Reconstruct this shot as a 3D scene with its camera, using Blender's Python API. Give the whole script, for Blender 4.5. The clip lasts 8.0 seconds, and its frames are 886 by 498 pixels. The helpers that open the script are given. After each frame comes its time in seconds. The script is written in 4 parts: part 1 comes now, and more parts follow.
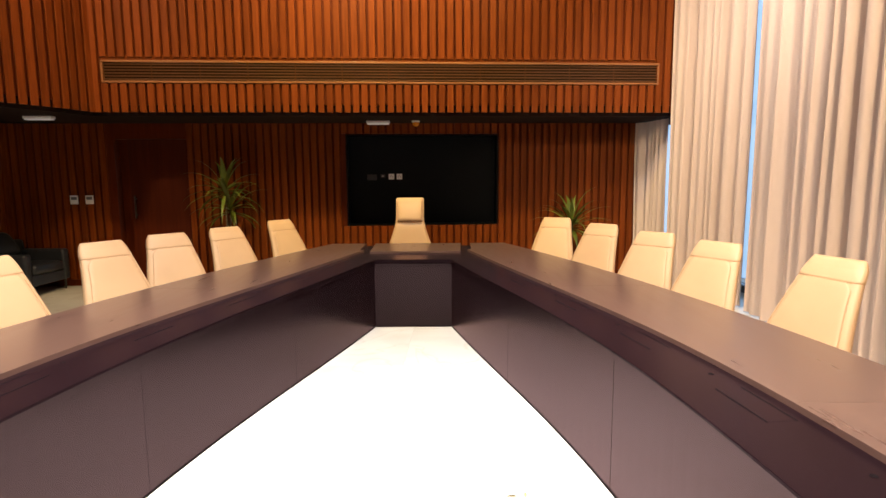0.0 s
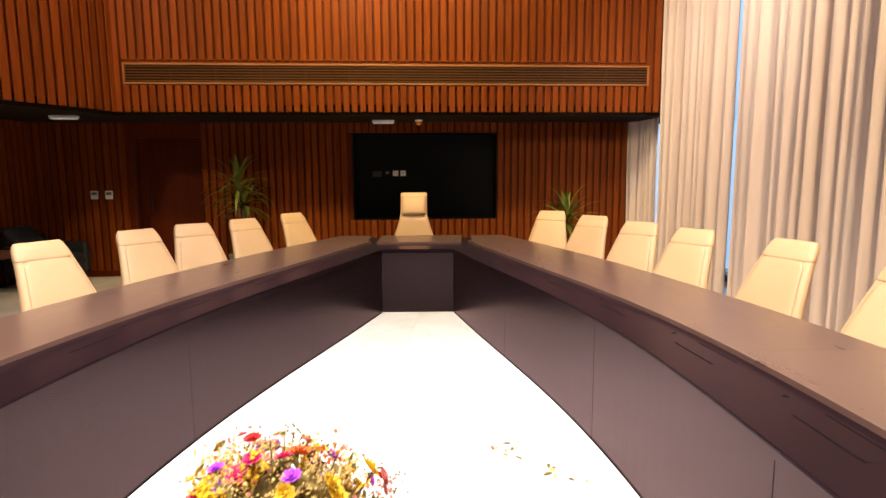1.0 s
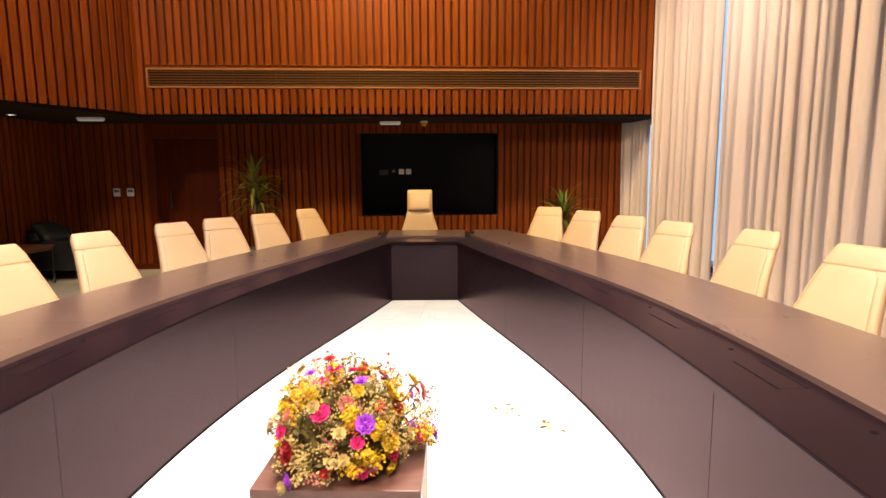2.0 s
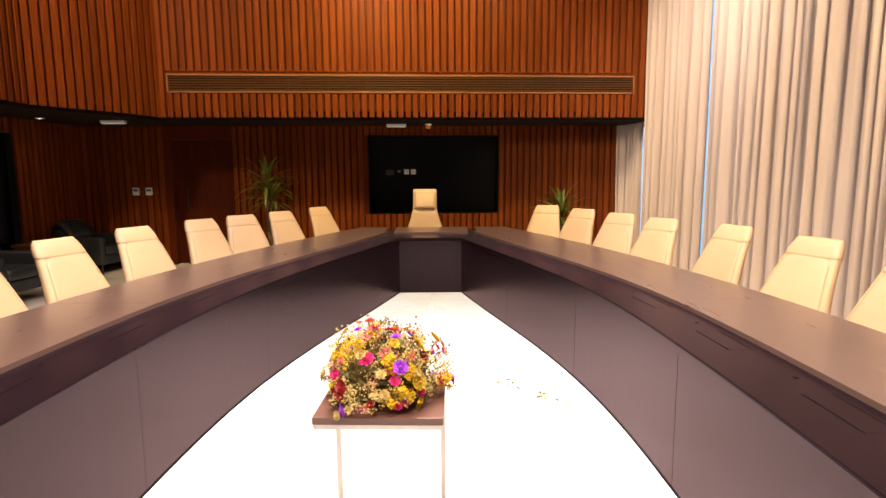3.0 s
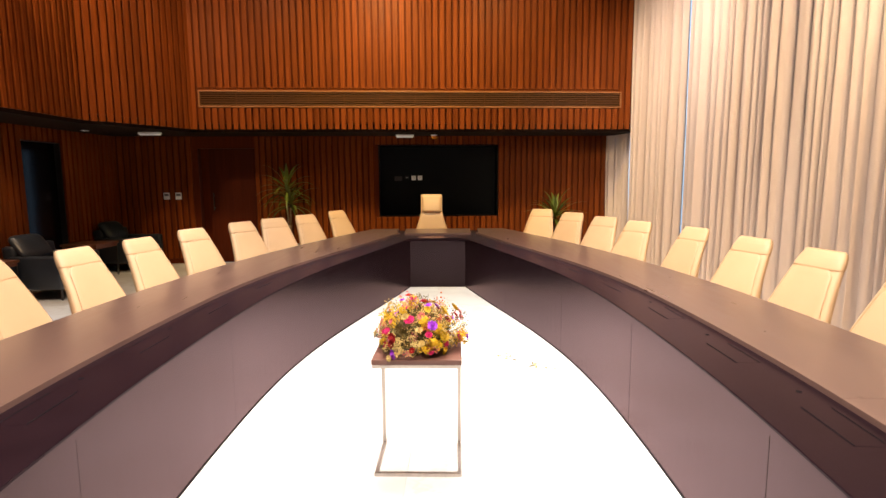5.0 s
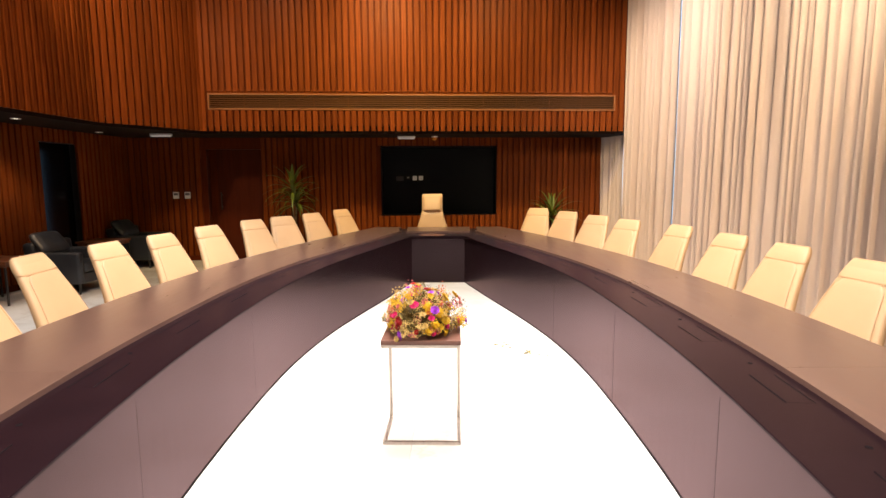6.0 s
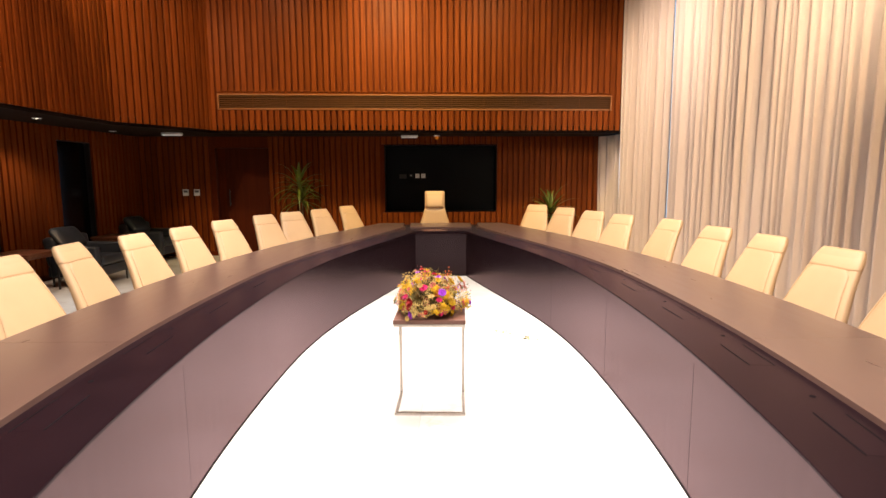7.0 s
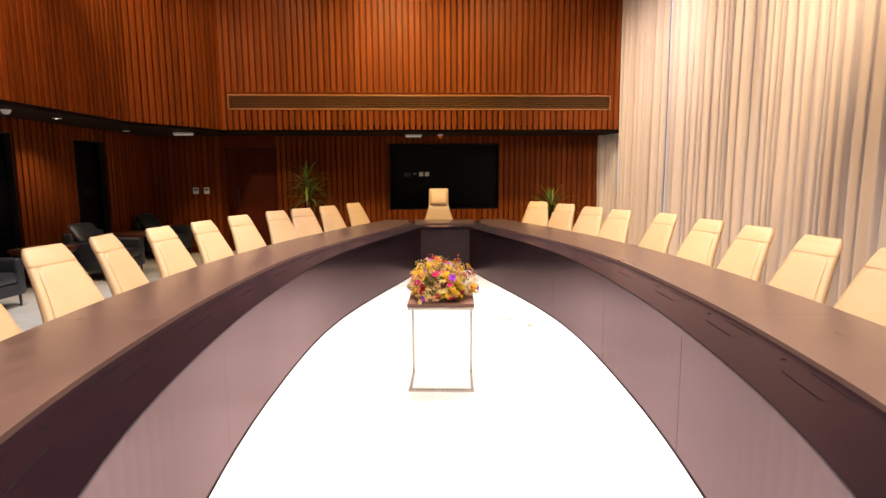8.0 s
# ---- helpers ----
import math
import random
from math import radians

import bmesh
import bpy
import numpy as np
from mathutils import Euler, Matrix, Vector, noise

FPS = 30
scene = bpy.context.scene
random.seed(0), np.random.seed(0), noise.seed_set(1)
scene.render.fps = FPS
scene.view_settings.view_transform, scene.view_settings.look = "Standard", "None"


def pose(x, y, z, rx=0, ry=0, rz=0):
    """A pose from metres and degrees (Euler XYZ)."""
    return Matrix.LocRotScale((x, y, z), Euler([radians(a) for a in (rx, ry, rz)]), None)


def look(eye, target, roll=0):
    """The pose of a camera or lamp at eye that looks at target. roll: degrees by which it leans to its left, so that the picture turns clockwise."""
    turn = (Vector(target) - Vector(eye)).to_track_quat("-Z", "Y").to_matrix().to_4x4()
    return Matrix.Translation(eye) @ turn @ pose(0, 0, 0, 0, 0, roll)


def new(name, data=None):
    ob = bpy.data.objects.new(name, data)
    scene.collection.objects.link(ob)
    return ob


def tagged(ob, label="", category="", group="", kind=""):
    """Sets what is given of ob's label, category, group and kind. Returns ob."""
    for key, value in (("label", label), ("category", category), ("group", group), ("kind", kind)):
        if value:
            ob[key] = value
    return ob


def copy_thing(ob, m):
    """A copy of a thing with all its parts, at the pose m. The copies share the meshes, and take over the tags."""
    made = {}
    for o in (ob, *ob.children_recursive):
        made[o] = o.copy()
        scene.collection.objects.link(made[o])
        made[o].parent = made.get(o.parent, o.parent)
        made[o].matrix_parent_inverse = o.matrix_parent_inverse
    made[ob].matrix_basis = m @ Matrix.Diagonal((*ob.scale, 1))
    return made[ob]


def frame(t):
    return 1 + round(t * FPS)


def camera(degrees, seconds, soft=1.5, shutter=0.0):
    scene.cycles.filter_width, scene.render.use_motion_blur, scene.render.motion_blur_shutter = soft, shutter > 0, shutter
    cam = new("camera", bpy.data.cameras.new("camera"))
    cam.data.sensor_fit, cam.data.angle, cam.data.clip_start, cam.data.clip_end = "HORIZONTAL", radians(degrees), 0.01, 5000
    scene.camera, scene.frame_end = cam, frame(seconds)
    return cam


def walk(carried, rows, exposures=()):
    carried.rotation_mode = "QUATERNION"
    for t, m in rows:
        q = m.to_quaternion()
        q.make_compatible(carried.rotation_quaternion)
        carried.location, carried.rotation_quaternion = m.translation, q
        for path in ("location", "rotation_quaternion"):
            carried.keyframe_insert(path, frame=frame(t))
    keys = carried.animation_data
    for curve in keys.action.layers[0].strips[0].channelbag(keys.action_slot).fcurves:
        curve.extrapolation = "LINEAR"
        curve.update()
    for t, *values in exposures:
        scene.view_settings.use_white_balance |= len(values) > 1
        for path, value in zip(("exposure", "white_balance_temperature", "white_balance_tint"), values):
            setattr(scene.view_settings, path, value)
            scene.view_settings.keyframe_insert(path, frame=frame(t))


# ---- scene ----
cam = camera(78.0, 8.0, shutter=0.4)
PATH = [
    (0, (0.071, 0.234, 1.556), (0.015, 2.218, 1.307), -0.4),
    (0.5, (0.071, 0.024, 1.528), (0.013, 2.008, 1.278), -0.5),
    (1, (0.056, -0.211, 1.507), (0.0, 1.772, 1.256), -0.4),
    (1.5, (0.03, -0.46, 1.5), (-0.025, 1.523, 1.246), -0.4),
    (3, (-0.048, -1.177, 1.506), (-0.102, 0.806, 1.248), -0.4),
    (3.5, (-0.07, -1.392, 1.524), (-0.122, 0.592, 1.272), -0.4),
    (4, (-0.104, -1.631, 1.576), (-0.152, 0.351, 1.319), -0.3),
    (4.5, (-0.124, -1.864, 1.588), (-0.175, 0.119, 1.335), -0.4),
    (6, (-0.127, -2.444, 1.599), (-0.176, -0.461, 1.345), -0.3),
    (6.5, (-0.142, -2.605, 1.591), (-0.191, -0.622, 1.335), -0.3),
    (7, (-0.163, -2.783, 1.57), (-0.211, -0.8, 1.313), -0.3),
    (7.5, (-0.188, -2.928, 1.551), (-0.237, -0.945, 1.296), -0.3),
    (8, (-0.228, -3.092, 1.531), (-0.276, -1.109, 1.274), -0.4),
]
walk(cam, [(t, look(eye, target, roll)) for t, eye, target, roll in PATH])

# ---- world, lamps, exposure ----
world = bpy.data.worlds.new("sky")
scene.world = world
world.use_nodes = True
sky = world.node_tree.nodes.new("ShaderNodeTexSky")
sky.sky_type, sky.sun_disc = "NISHITA", False
sky.sun_elevation, sky.sun_rotation = radians(48), radians(200)
back = world.node_tree.nodes["Background"]
back.inputs["Strength"].default_value = 0.10
world.node_tree.links.new(sky.outputs[0], back.inputs[0])


def lamp(name, kind, m, energy, colour, size=0.3, size_y=None, spot=None, blend=0.5, spread=180):
    data = bpy.data.lights.new(name, kind)
    data.energy, data.color = energy, colour
    if kind == "AREA":
        data.size, data.spread = size, radians(spread)
        if size_y:
            data.shape, data.size_y = "RECTANGLE", size_y
    else:
        data.shadow_soft_size = size
    if spot:
        data.spot_size, data.spot_blend = radians(spot), blend
    ob = new(name, data)
    ob.matrix_world = m
    return tagged(ob, kind="structure")


WARM = (1.0, 0.70, 0.37)
GOLD = (1.0, 0.79, 0.35)
SOFTWHITE = (1.0, 0.91, 0.84)
CEIL = 5.4
lamp("ceiling_lamp", "AREA", pose(-0.3, 2.7, CEIL - 0.06), 345, SOFTWHITE, 1.4, 2.6, spread=104)
lamp("ceiling_lamp", "AREA", pose(-0.3, -1.6, CEIL - 0.06), 345, SOFTWHITE, 1.4, 2.4, spread=112)
for wx, watts, hue in ((-3.35, 240, WARM), (-1.25, 840, GOLD), (0.75, 360, GOLD), (2.1, 60, WARM)):
    wy = 5.75 + 0.091 * (wx + 1.25)
    lamp("wall_washer", "SPOT", look((wx, wy, CEIL - 0.08), (wx, wy + 1.9, 3.0)), watts, hue, 0.15, None, 118, 1.0)
lamp("wall_washer", "SPOT", look((-4.97, 3.9, CEIL - 0.08), (-5.0, 6.4, 3.6)), 620, WARM, 0.2, None, 66, 1.0)
lamp("wall_washer", "SPOT", look((-4.3, 1.7, CEIL - 0.08), (-5.5, 3.4, 3.2)), 640, (1.0, 0.64, 0.36), 0.12, None, 66, 1.0)
lamp("aisle_downlight", "SPOT", look((-4.15, 2.8, CEIL - 0.08), (-4.15, 2.9, 0)), 800, (1.0, 0.94, 0.90), 0.15, None, 56, 0.7)
lamp("curtain_washer", "SPOT", look((1.45, 5.2, CEIL - 0.08), (3.30, 6.6, 2.8)), 880, (1.0, 0.87, 0.78), 0.2, None, 90, 1.0)
lamp("curtain_washer", "SPOT", look((1.9, 0.4, CEIL - 0.08), (3.5, 4.6, 2.8)), 1980, (1.0, 0.83, 0.63), 0.3, None, 64, 1.0)
lamp("curtain_washer", "SPOT", look((1.9, -2.2, CEIL - 0.08), (3.5, 2.0, 2.8)), 1550, (1.0, 0.74, 0.44), 0.25, None, 66, 1.0)
lamp("bay_downlight", "SPOT", look((-5.99, 4.86, 2.36), (-6.3, 5.1, 0)), 55, (1.0, 0.76, 0.56), 0.04, None, 105, 0.8)
lamp("bay_downlight", "SPOT", look((-6.25, 6.97, 2.36), (-6.35, 6.97, 0)), 2, WARM, 0.04, None, 100, 0.8)


# ---- materials ----
def nodes_of(name, rough=0.5, metal=0.0, spec=0.5):
    mat = bpy.data.materials.new(name)
    mat.use_nodes = True
    nt = mat.node_tree
    b = nt.nodes["Principled BSDF"]
    b.inputs["Roughness"].default_value, b.inputs["Metallic"].default_value = rough, metal
    b.inputs["Specular IOR Level"].default_value = spec
    return mat, nt, b


def mix_noise(nt, b, c1, c2, scale=(1, 1, 1), size=5.0, detail=5.0, rnd=0.0, lo=0.3, hi=0.7, bump=0.0, fine=None, gloss=None):
    """Base colour between two tones by stretched noise, with Object Info variation, bump and a finer second noise."""
    N, L = nt.nodes, nt.links
    co = N.new("ShaderNodeTexCoord")
    mp = N.new("ShaderNodeMapping")
    mp.inputs["Scale"].default_value = scale
    L.new(co.outputs["Object"], mp.inputs[0])
    vec = mp.outputs[0]
    info = N.new("ShaderNodeObjectInfo")
    if rnd:
        add = N.new("ShaderNodeVectorMath")
        add.operation = "ADD"
        mul = N.new("ShaderNodeMath")
        mul.operation = "MULTIPLY"
        mul.inputs[1].default_value = 37.0
        L.new(info.outputs["Random"], mul.inputs[0])
        L.new(vec, add.inputs[0])
        L.new(mul.outputs[0], add.inputs[1])
        vec = add.outputs[0]
    no = N.new("ShaderNodeTexNoise")
    no.inputs["Scale"].default_value, no.inputs["Detail"].default_value = size, detail
    L.new(vec, no.inputs["Vector"])
    ramp = N.new("ShaderNodeValToRGB")
    ramp.color_ramp.elements[0].position, ramp.color_ramp.elements[1].position = lo, hi
    ramp.color_ramp.elements[0].color, ramp.color_ramp.elements[1].color = (*c1, 1), (*c2, 1)
    L.new(no.outputs["Fac"], ramp.inputs[0])
    col = ramp.outputs[0]
    if rnd:
        hsv = N.new("ShaderNodeHueSaturation")
        mr = N.new("ShaderNodeMapRange")
        mr.inputs["To Min"].default_value, mr.inputs["To Max"].default_value = 1 - rnd, 1 + rnd
        L.new(info.outputs["Random"], mr.inputs[0])
        L.new(mr.outputs[0], hsv.inputs["Value"])
        L.new(col, hsv.inputs["Color"])
        col = hsv.outputs[0]
    L.new(col, b.inputs["Base Color"])
    if bump:
        n2 = N.new("ShaderNodeTexNoise")
        n2.inputs["Scale"].default_value, n2.inputs["Detail"].default_value = fine or size * 4, 4
        L.new(vec, n2.inputs["Vector"])
        bp = N.new("ShaderNodeBump")
        bp.inputs["Strength"].default_value, bp.inputs["Distance"].default_value = bump, 0.004
        L.new(n2.outputs["Fac"], bp.inputs["Height"])
        L.new(bp.outputs[0], b.inputs["Normal"])
    if gloss:
        mr = N.new("ShaderNodeMapRange")
        mr.inputs["To Min"].default_value, mr.inputs["To Max"].default_value = gloss
        L.new(no.outputs["Fac"], mr.inputs[0])
        L.new(mr.outputs[0], b.inputs["Roughness"])


def simple(name, c1, c2, rough=0.5, metal=0.0, spec=0.5, **kw):
    mat, nt, b = nodes_of(name, rough, metal, spec)
    mix_noise(nt, b, c1, c2, **kw)
    return mat


SLAT = simple("slat_wood", (0.124, 0.0252, 0.0042), (0.190, 0.0430, 0.0070), 0.5, spec=0.06, scale=(14, 14, 0.7), size=3, rnd=0.16, bump=0.15, gloss=(0.36, 0.55))
BACKING = simple("backing_wood", (0.075, 0.0120, 0.0018), (0.100, 0.0170, 0.0025), 0.6, spec=0.08, scale=(8, 8, 0.6), size=3)
DOORWOOD = simple("door_wood", (0.050, 0.0078, 0.0018), (0.070, 0.0120, 0.0028), 0.45, spec=0.1, scale=(10, 10, 0.5), size=3, bump=0.1)
TRIM = simple("vent_trim_wood", (0.20, 0.072, 0.018), (0.27, 0.10, 0.026), 0.42, scale=(0.6, 12, 12), size=3, bump=0.1)
BLADE = simple("vent_blade", (0.115, 0.042, 0.012), (0.150, 0.057, 0.018), 0.35, scale=(0.5, 12, 12), size=3)
# near-black colour stands in for the shade inside the grille
VENTSHADE = simple("vent_shade", (0.02, 0.007, 0.003), (0.03, 0.011, 0.004), 0.7)
TABLETOP = simple("table_veneer", (0.100, 0.056, 0.043), (0.126, 0.072, 0.054), 0.3, scale=(5, 0.5, 5), size=4, rnd=0.06, bump=0.05, fine=60, gloss=(0.24, 0.36))


def lacquer(name, c1, c2, tint, rough, ior):
    """Dark veneer under a tinted satin lacquer: a diffuse ground with a glossy coat by Fresnel."""
    mat, nt, b = nodes_of(name, rough)
    mix_noise(nt, b, c1, c2, scale=(3, 3, 0.5), size=1.5, detail=2, rnd=0.08)
    N, L = nt.nodes, nt.links
    ground, coat, mx, fr = N.new("ShaderNodeBsdfDiffuse"), N.new("ShaderNodeBsdfGlossy"), N.new("ShaderNodeMixShader"), N.new("ShaderNodeFresnel")
    L.new(b.inputs["Base Color"].links[0].from_socket, ground.inputs["Color"])
    coat.inputs["Color"].default_value, coat.inputs["Roughness"].default_value, fr.inputs["IOR"].default_value = (*tint, 1), rough, ior
    L.new(fr.outputs[0], mx.inputs[0])
    L.new(ground.outputs[0], mx.inputs[1])
    L.new(coat.outputs[0], mx.inputs[2])
    L.new(mx.outputs[0], N["Material Output"].inputs[0])
    N.remove(b)
    return mat


LEDGE = lacquer("ledge_veneer", (0.0085, 0.0039, 0.0054), (0.0112, 0.0051, 0.0068), (0.95, 0.76, 0.85), 0.26, 1.14)
PANEL = lacquer("panel_veneer", (0.0080, 0.0042, 0.0056), (0.0110, 0.0058, 0.0074), (1.0, 0.71, 0.76), 0.25, 1.40)
BLACKGAP = simple("dark_metal", (0.012, 0.011, 0.012), (0.02, 0.018, 0.018), 0.4)
RECESS = simple("dark_recess", (0.006, 0.004, 0.005), (0.010, 0.007, 0.008), 0.7, spec=0.05)
LEATHER = simple("cream_leather", (0.54, 0.345, 0.184), (0.60, 0.388, 0.212), 0.46, spec=0.35, size=2.0, rnd=0.03, bump=0.25, fine=180, gloss=(0.4, 0.54))
STITCH = simple("stitching", (0.36, 0.21, 0.085), (0.44, 0.26, 0.11), 0.8, size=40)
CHROME, _nt, _b = nodes_of("chrome", 0.14, 1.0)
mix_noise(_nt, _b, (0.72, 0.72, 0.72), (0.82, 0.82, 0.82), size=6, gloss=(0.10, 0.22))
STEEL, _nt, _b = nodes_of("brushed_steel", 0.25, 1.0)
mix_noise(_nt, _b, (0.50, 0.44, 0.39), (0.60, 0.53, 0.47), scale=(1, 1, 0.2), size=30, gloss=(0.38, 0.5))
BLACKLEATHER = simple("black_leather", (0.014, 0.017, 0.024), (0.026, 0.031, 0.042), 0.36, size=3, bump=0.35, fine=90, gloss=(0.3, 0.46))
SIDEWOOD = simple("side_table_wood", (0.10, 0.035, 0.018), (0.16, 0.058, 0.028), 0.3, scale=(0.6, 8, 8), size=4, bump=0.08)
STANDWOOD = simple("stand_wood", (0.10, 0.042, 0.03), (0.15, 0.065, 0.045), 0.4, scale=(0.6, 9, 9), size=4, bump=0.08)
WHITEPLASTIC = simple("white_plastic", (0.72, 0.72, 0.72), (0.8, 0.8, 0.8), 0.4, size=8)
GREYPLASTIC = simple("grey_plastic", (0.10, 0.10, 0.11), (0.14, 0.14, 0.15), 0.4, size=8)
ORANGE = simple("orange_plastic", (0.8, 0.26, 0.02), (0.9, 0.33, 0.03), 0.25, size=8)
NICHE = simple("black_panel", (0.0012, 0.0020, 0.0032), (0.0020, 0.0030, 0.0045), 0.5, spec=0.12, size=2, gloss=(0.4, 0.55))
DARKGLASS = simple("dark_glass", (0.002, 0.002, 0.003), (0.003, 0.003, 0.004), 0.12, spec=0.3, size=1.5)
# unseen ceiling, greyed so that less light bounces under the soffit
PAINT = simple("ceiling_paint", (0.40, 0.37, 0.33), (0.46, 0.43, 0.39), 0.8, size=1.2, bump=0.1, fine=120)
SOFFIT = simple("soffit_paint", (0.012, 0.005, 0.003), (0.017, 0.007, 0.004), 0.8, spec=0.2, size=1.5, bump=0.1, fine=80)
# unseen end wall, its brown chosen to weaken the bounce light
WALLPAINT = simple("wall_paint", (0.16, 0.065, 0.025), (0.21, 0.09, 0.036), 0.6, size=1.2, bump=0.1, fine=120)
POT = simple("pot_ceramic", (0.10, 0.09, 0.085), (0.16, 0.145, 0.135), 0.5, size=6, bump=0.2)
SOIL = simple("soil", (0.03, 0.02, 0.012), (0.06, 0.04, 0.025), 0.9, size=30, bump=0.6)
LEAF = simple("leaf_green", (0.055, 0.078, 0.008), (0.135, 0.160, 0.018), 0.42, scale=(1, 1, 1), size=6, rnd=0.3, bump=0.1)
BARK = simple("plant_stem", (0.10, 0.065, 0.035), (0.18, 0.12, 0.07), 0.8, scale=(1, 1, 6), size=6, bump=0.5)
STEM = simple("dry_stem", (0.09, 0.07, 0.01), (0.20, 0.14, 0.025), 0.7, size=20, rnd=0.2)
MOUND = simple("filler_foliage", (0.07, 0.042, 0.006), (0.18, 0.115, 0.016), 0.8, size=60, bump=0.9, fine=120)
RUBBER = simple("black_rubber", (0.015, 0.015, 0.015), (0.025, 0.025, 0.025), 0.6, size=20)


def marble(name):
    mat, nt, b = nodes_of(name, 0.16)
    mix_noise(nt, b, (0.56, 0.535, 0.495), (0.66, 0.65, 0.625), size=1.3, detail=8, rnd=0.03, lo=0.25, hi=0.5, gloss=(0.1, 0.24))
    N, L = nt.nodes, nt.links
    co = N.new("ShaderNodeTexCoord")
    wv = N.new("ShaderNodeTexNoise")
    wv.inputs["Scale"].default_value, wv.inputs["Detail"].default_value, wv.inputs["Distortion"].default_value = 0.9, 9, 1.6
    geo = N.new("ShaderNodeNewGeometry")
    L.new(geo.outputs["Position"], wv.inputs["Vector"])
    rp = N.new("ShaderNodeValToRGB")
    e = rp.color_ramp.elements
    e[0].position, e[0].color = 0.485, (0, 0, 0, 1)
    e[1].position, e[1].color = 0.515, (0, 0, 0, 1)
    mid = e.new(0.5)
    mid.color = (0.28, 0.28, 0.28, 1)
    L.new(wv.outputs["Fac"], rp.inputs[0])
    mx = N.new("ShaderNodeMix")
    mx.data_type = "RGBA"
    L.new(rp.outputs[0], mx.inputs["Factor"])
    L.new(b.inputs["Base Color"].links[0].from_socket, mx.inputs["A"])
    mx.inputs["B"].default_value = (0.45, 0.38, 0.30, 1)
    L.new(mx.outputs["Result"], b.inputs["Base Color"])
    return mat


MARBLE = marble("white_marble")
GROUT = simple("grout", (0.46, 0.44, 0.40), (0.54, 0.52, 0.48), 0.8, size=20)


def cloth(name):
    mat, nt, b = nodes_of(name, 0.85, 0.0, 0.2)
    mix_noise(nt, b, (0.54, 0.412, 0.325), (0.60, 0.465, 0.372), scale=(3, 3, 0.4), size=3, bump=0.3, fine=400)
    N, L = nt.nodes, nt.links
    tr = N.new("ShaderNodeBsdfTranslucent")
    tr.inputs["Color"].default_value = (0.75, 0.66, 0.58, 1)
    mx = N.new("ShaderNodeMixShader")
    mx.inputs[0].default_value = 0.11
    out = N["Material Output"]
    L.new(b.outputs[0], mx.inputs[1])
    L.new(tr.outputs[0], mx.inputs[2])
    L.new(mx.outputs[0], out.inputs[0])
    return mat


CURTAIN = cloth("curtain_cloth")


def glow(name, colour, strength):
    mat, nt, b = nodes_of(name, 0.4)
    b.inputs["Base Color"].default_value = (0.8, 0.8, 0.8, 1)
    b.inputs["Emission Color"].default_value = (*colour, 1)
    b.inputs["Emission Strength"].default_value = strength
    return mat


LAMPGLOW = glow("lamp_glow", (1.0, 0.86, 0.66), 6.0)
DIMGLOW = glow("dim_lamp_glow", (1.0, 0.92, 0.84), 0.16)
SKYGLOW = glow("sky_backdrop", (0.42, 0.68, 1.0), 1.0)
PETALS = {}
for _n, _a, _c in (("yellow", (0.46, 0.25, 0.002), (0.68, 0.42, 0.004)), ("cream", (0.40, 0.25, 0.06), (0.66, 0.48, 0.17)), ("magenta", (0.52, 0.004, 0.09), (0.72, 0.015, 0.17)),
                   ("purple", (0.30, 0.03, 0.46), (0.46, 0.07, 0.64)), ("orange", (0.50, 0.07, 0.006), (0.65, 0.14, 0.01)), ("pink", (0.50, 0.10, 0.10), (0.62, 0.2, 0.16)), ("red", (0.34, 0.005, 0.008), (0.5, 0.012, 0.012))):
    PETALS[_n] = simple("petal_" + _n, _a, _c, 0.7, size=25, rnd=0.15)


# ---- mesh helpers ----
def finish(name, bm, mat, smooth=False):
    bmesh.ops.recalc_face_normals(bm, faces=bm.faces)
    me = bpy.data.meshes.new(name)
    bm.to_mesh(me)
    bm.free()
    if mat:
        me.materials.append(mat)
    if smooth:
        for p in me.polygons:
            p.use_smooth = True
    return me


def part(name, bm, mat, parent=None, label="", smooth=False, m=None):
    me = bm if isinstance(bm, bpy.types.Mesh) else finish(name, bm, mat, smooth)
    ob = new(name, me)
    if parent:
        ob.parent = parent
    if m is not None:
        ob.matrix_basis = m
    return tagged(ob, label)


def thing(name, m, label, category, group="", kind=""):
    ob = new(name)
    ob.empty_display_size = 0.1
    ob.matrix_basis = m
    return tagged(ob, label, category, group, kind)


def box(x0, x1, y0, y1, z0, z1, bevel=0.0, bm=None):
    own = bmesh.new()
    bmesh.ops.create_cube(own, size=1.0)
    for v in own.verts:
        v.co = Vector((x0 + (v.co.x + 0.5) * (x1 - x0), y0 + (v.co.y + 0.5) * (y1 - y0), z0 + (v.co.z + 0.5) * (z1 - z0)))
    if bevel:
        bmesh.ops.bevel(own, geom=own.edges[:], offset=bevel, segments=2, affect="EDGES", profile=0.6)
    if bm is None:
        return own
    join(bm, own)
    return bm


def join(bm, other, m=None):
    me = bpy.data.meshes.new("tmp")
    other.to_mesh(me)
    other.free()
    if m is not None:
        me.transform(m)
    bm.from_mesh(me)
    bpy.data.meshes.remove(me)


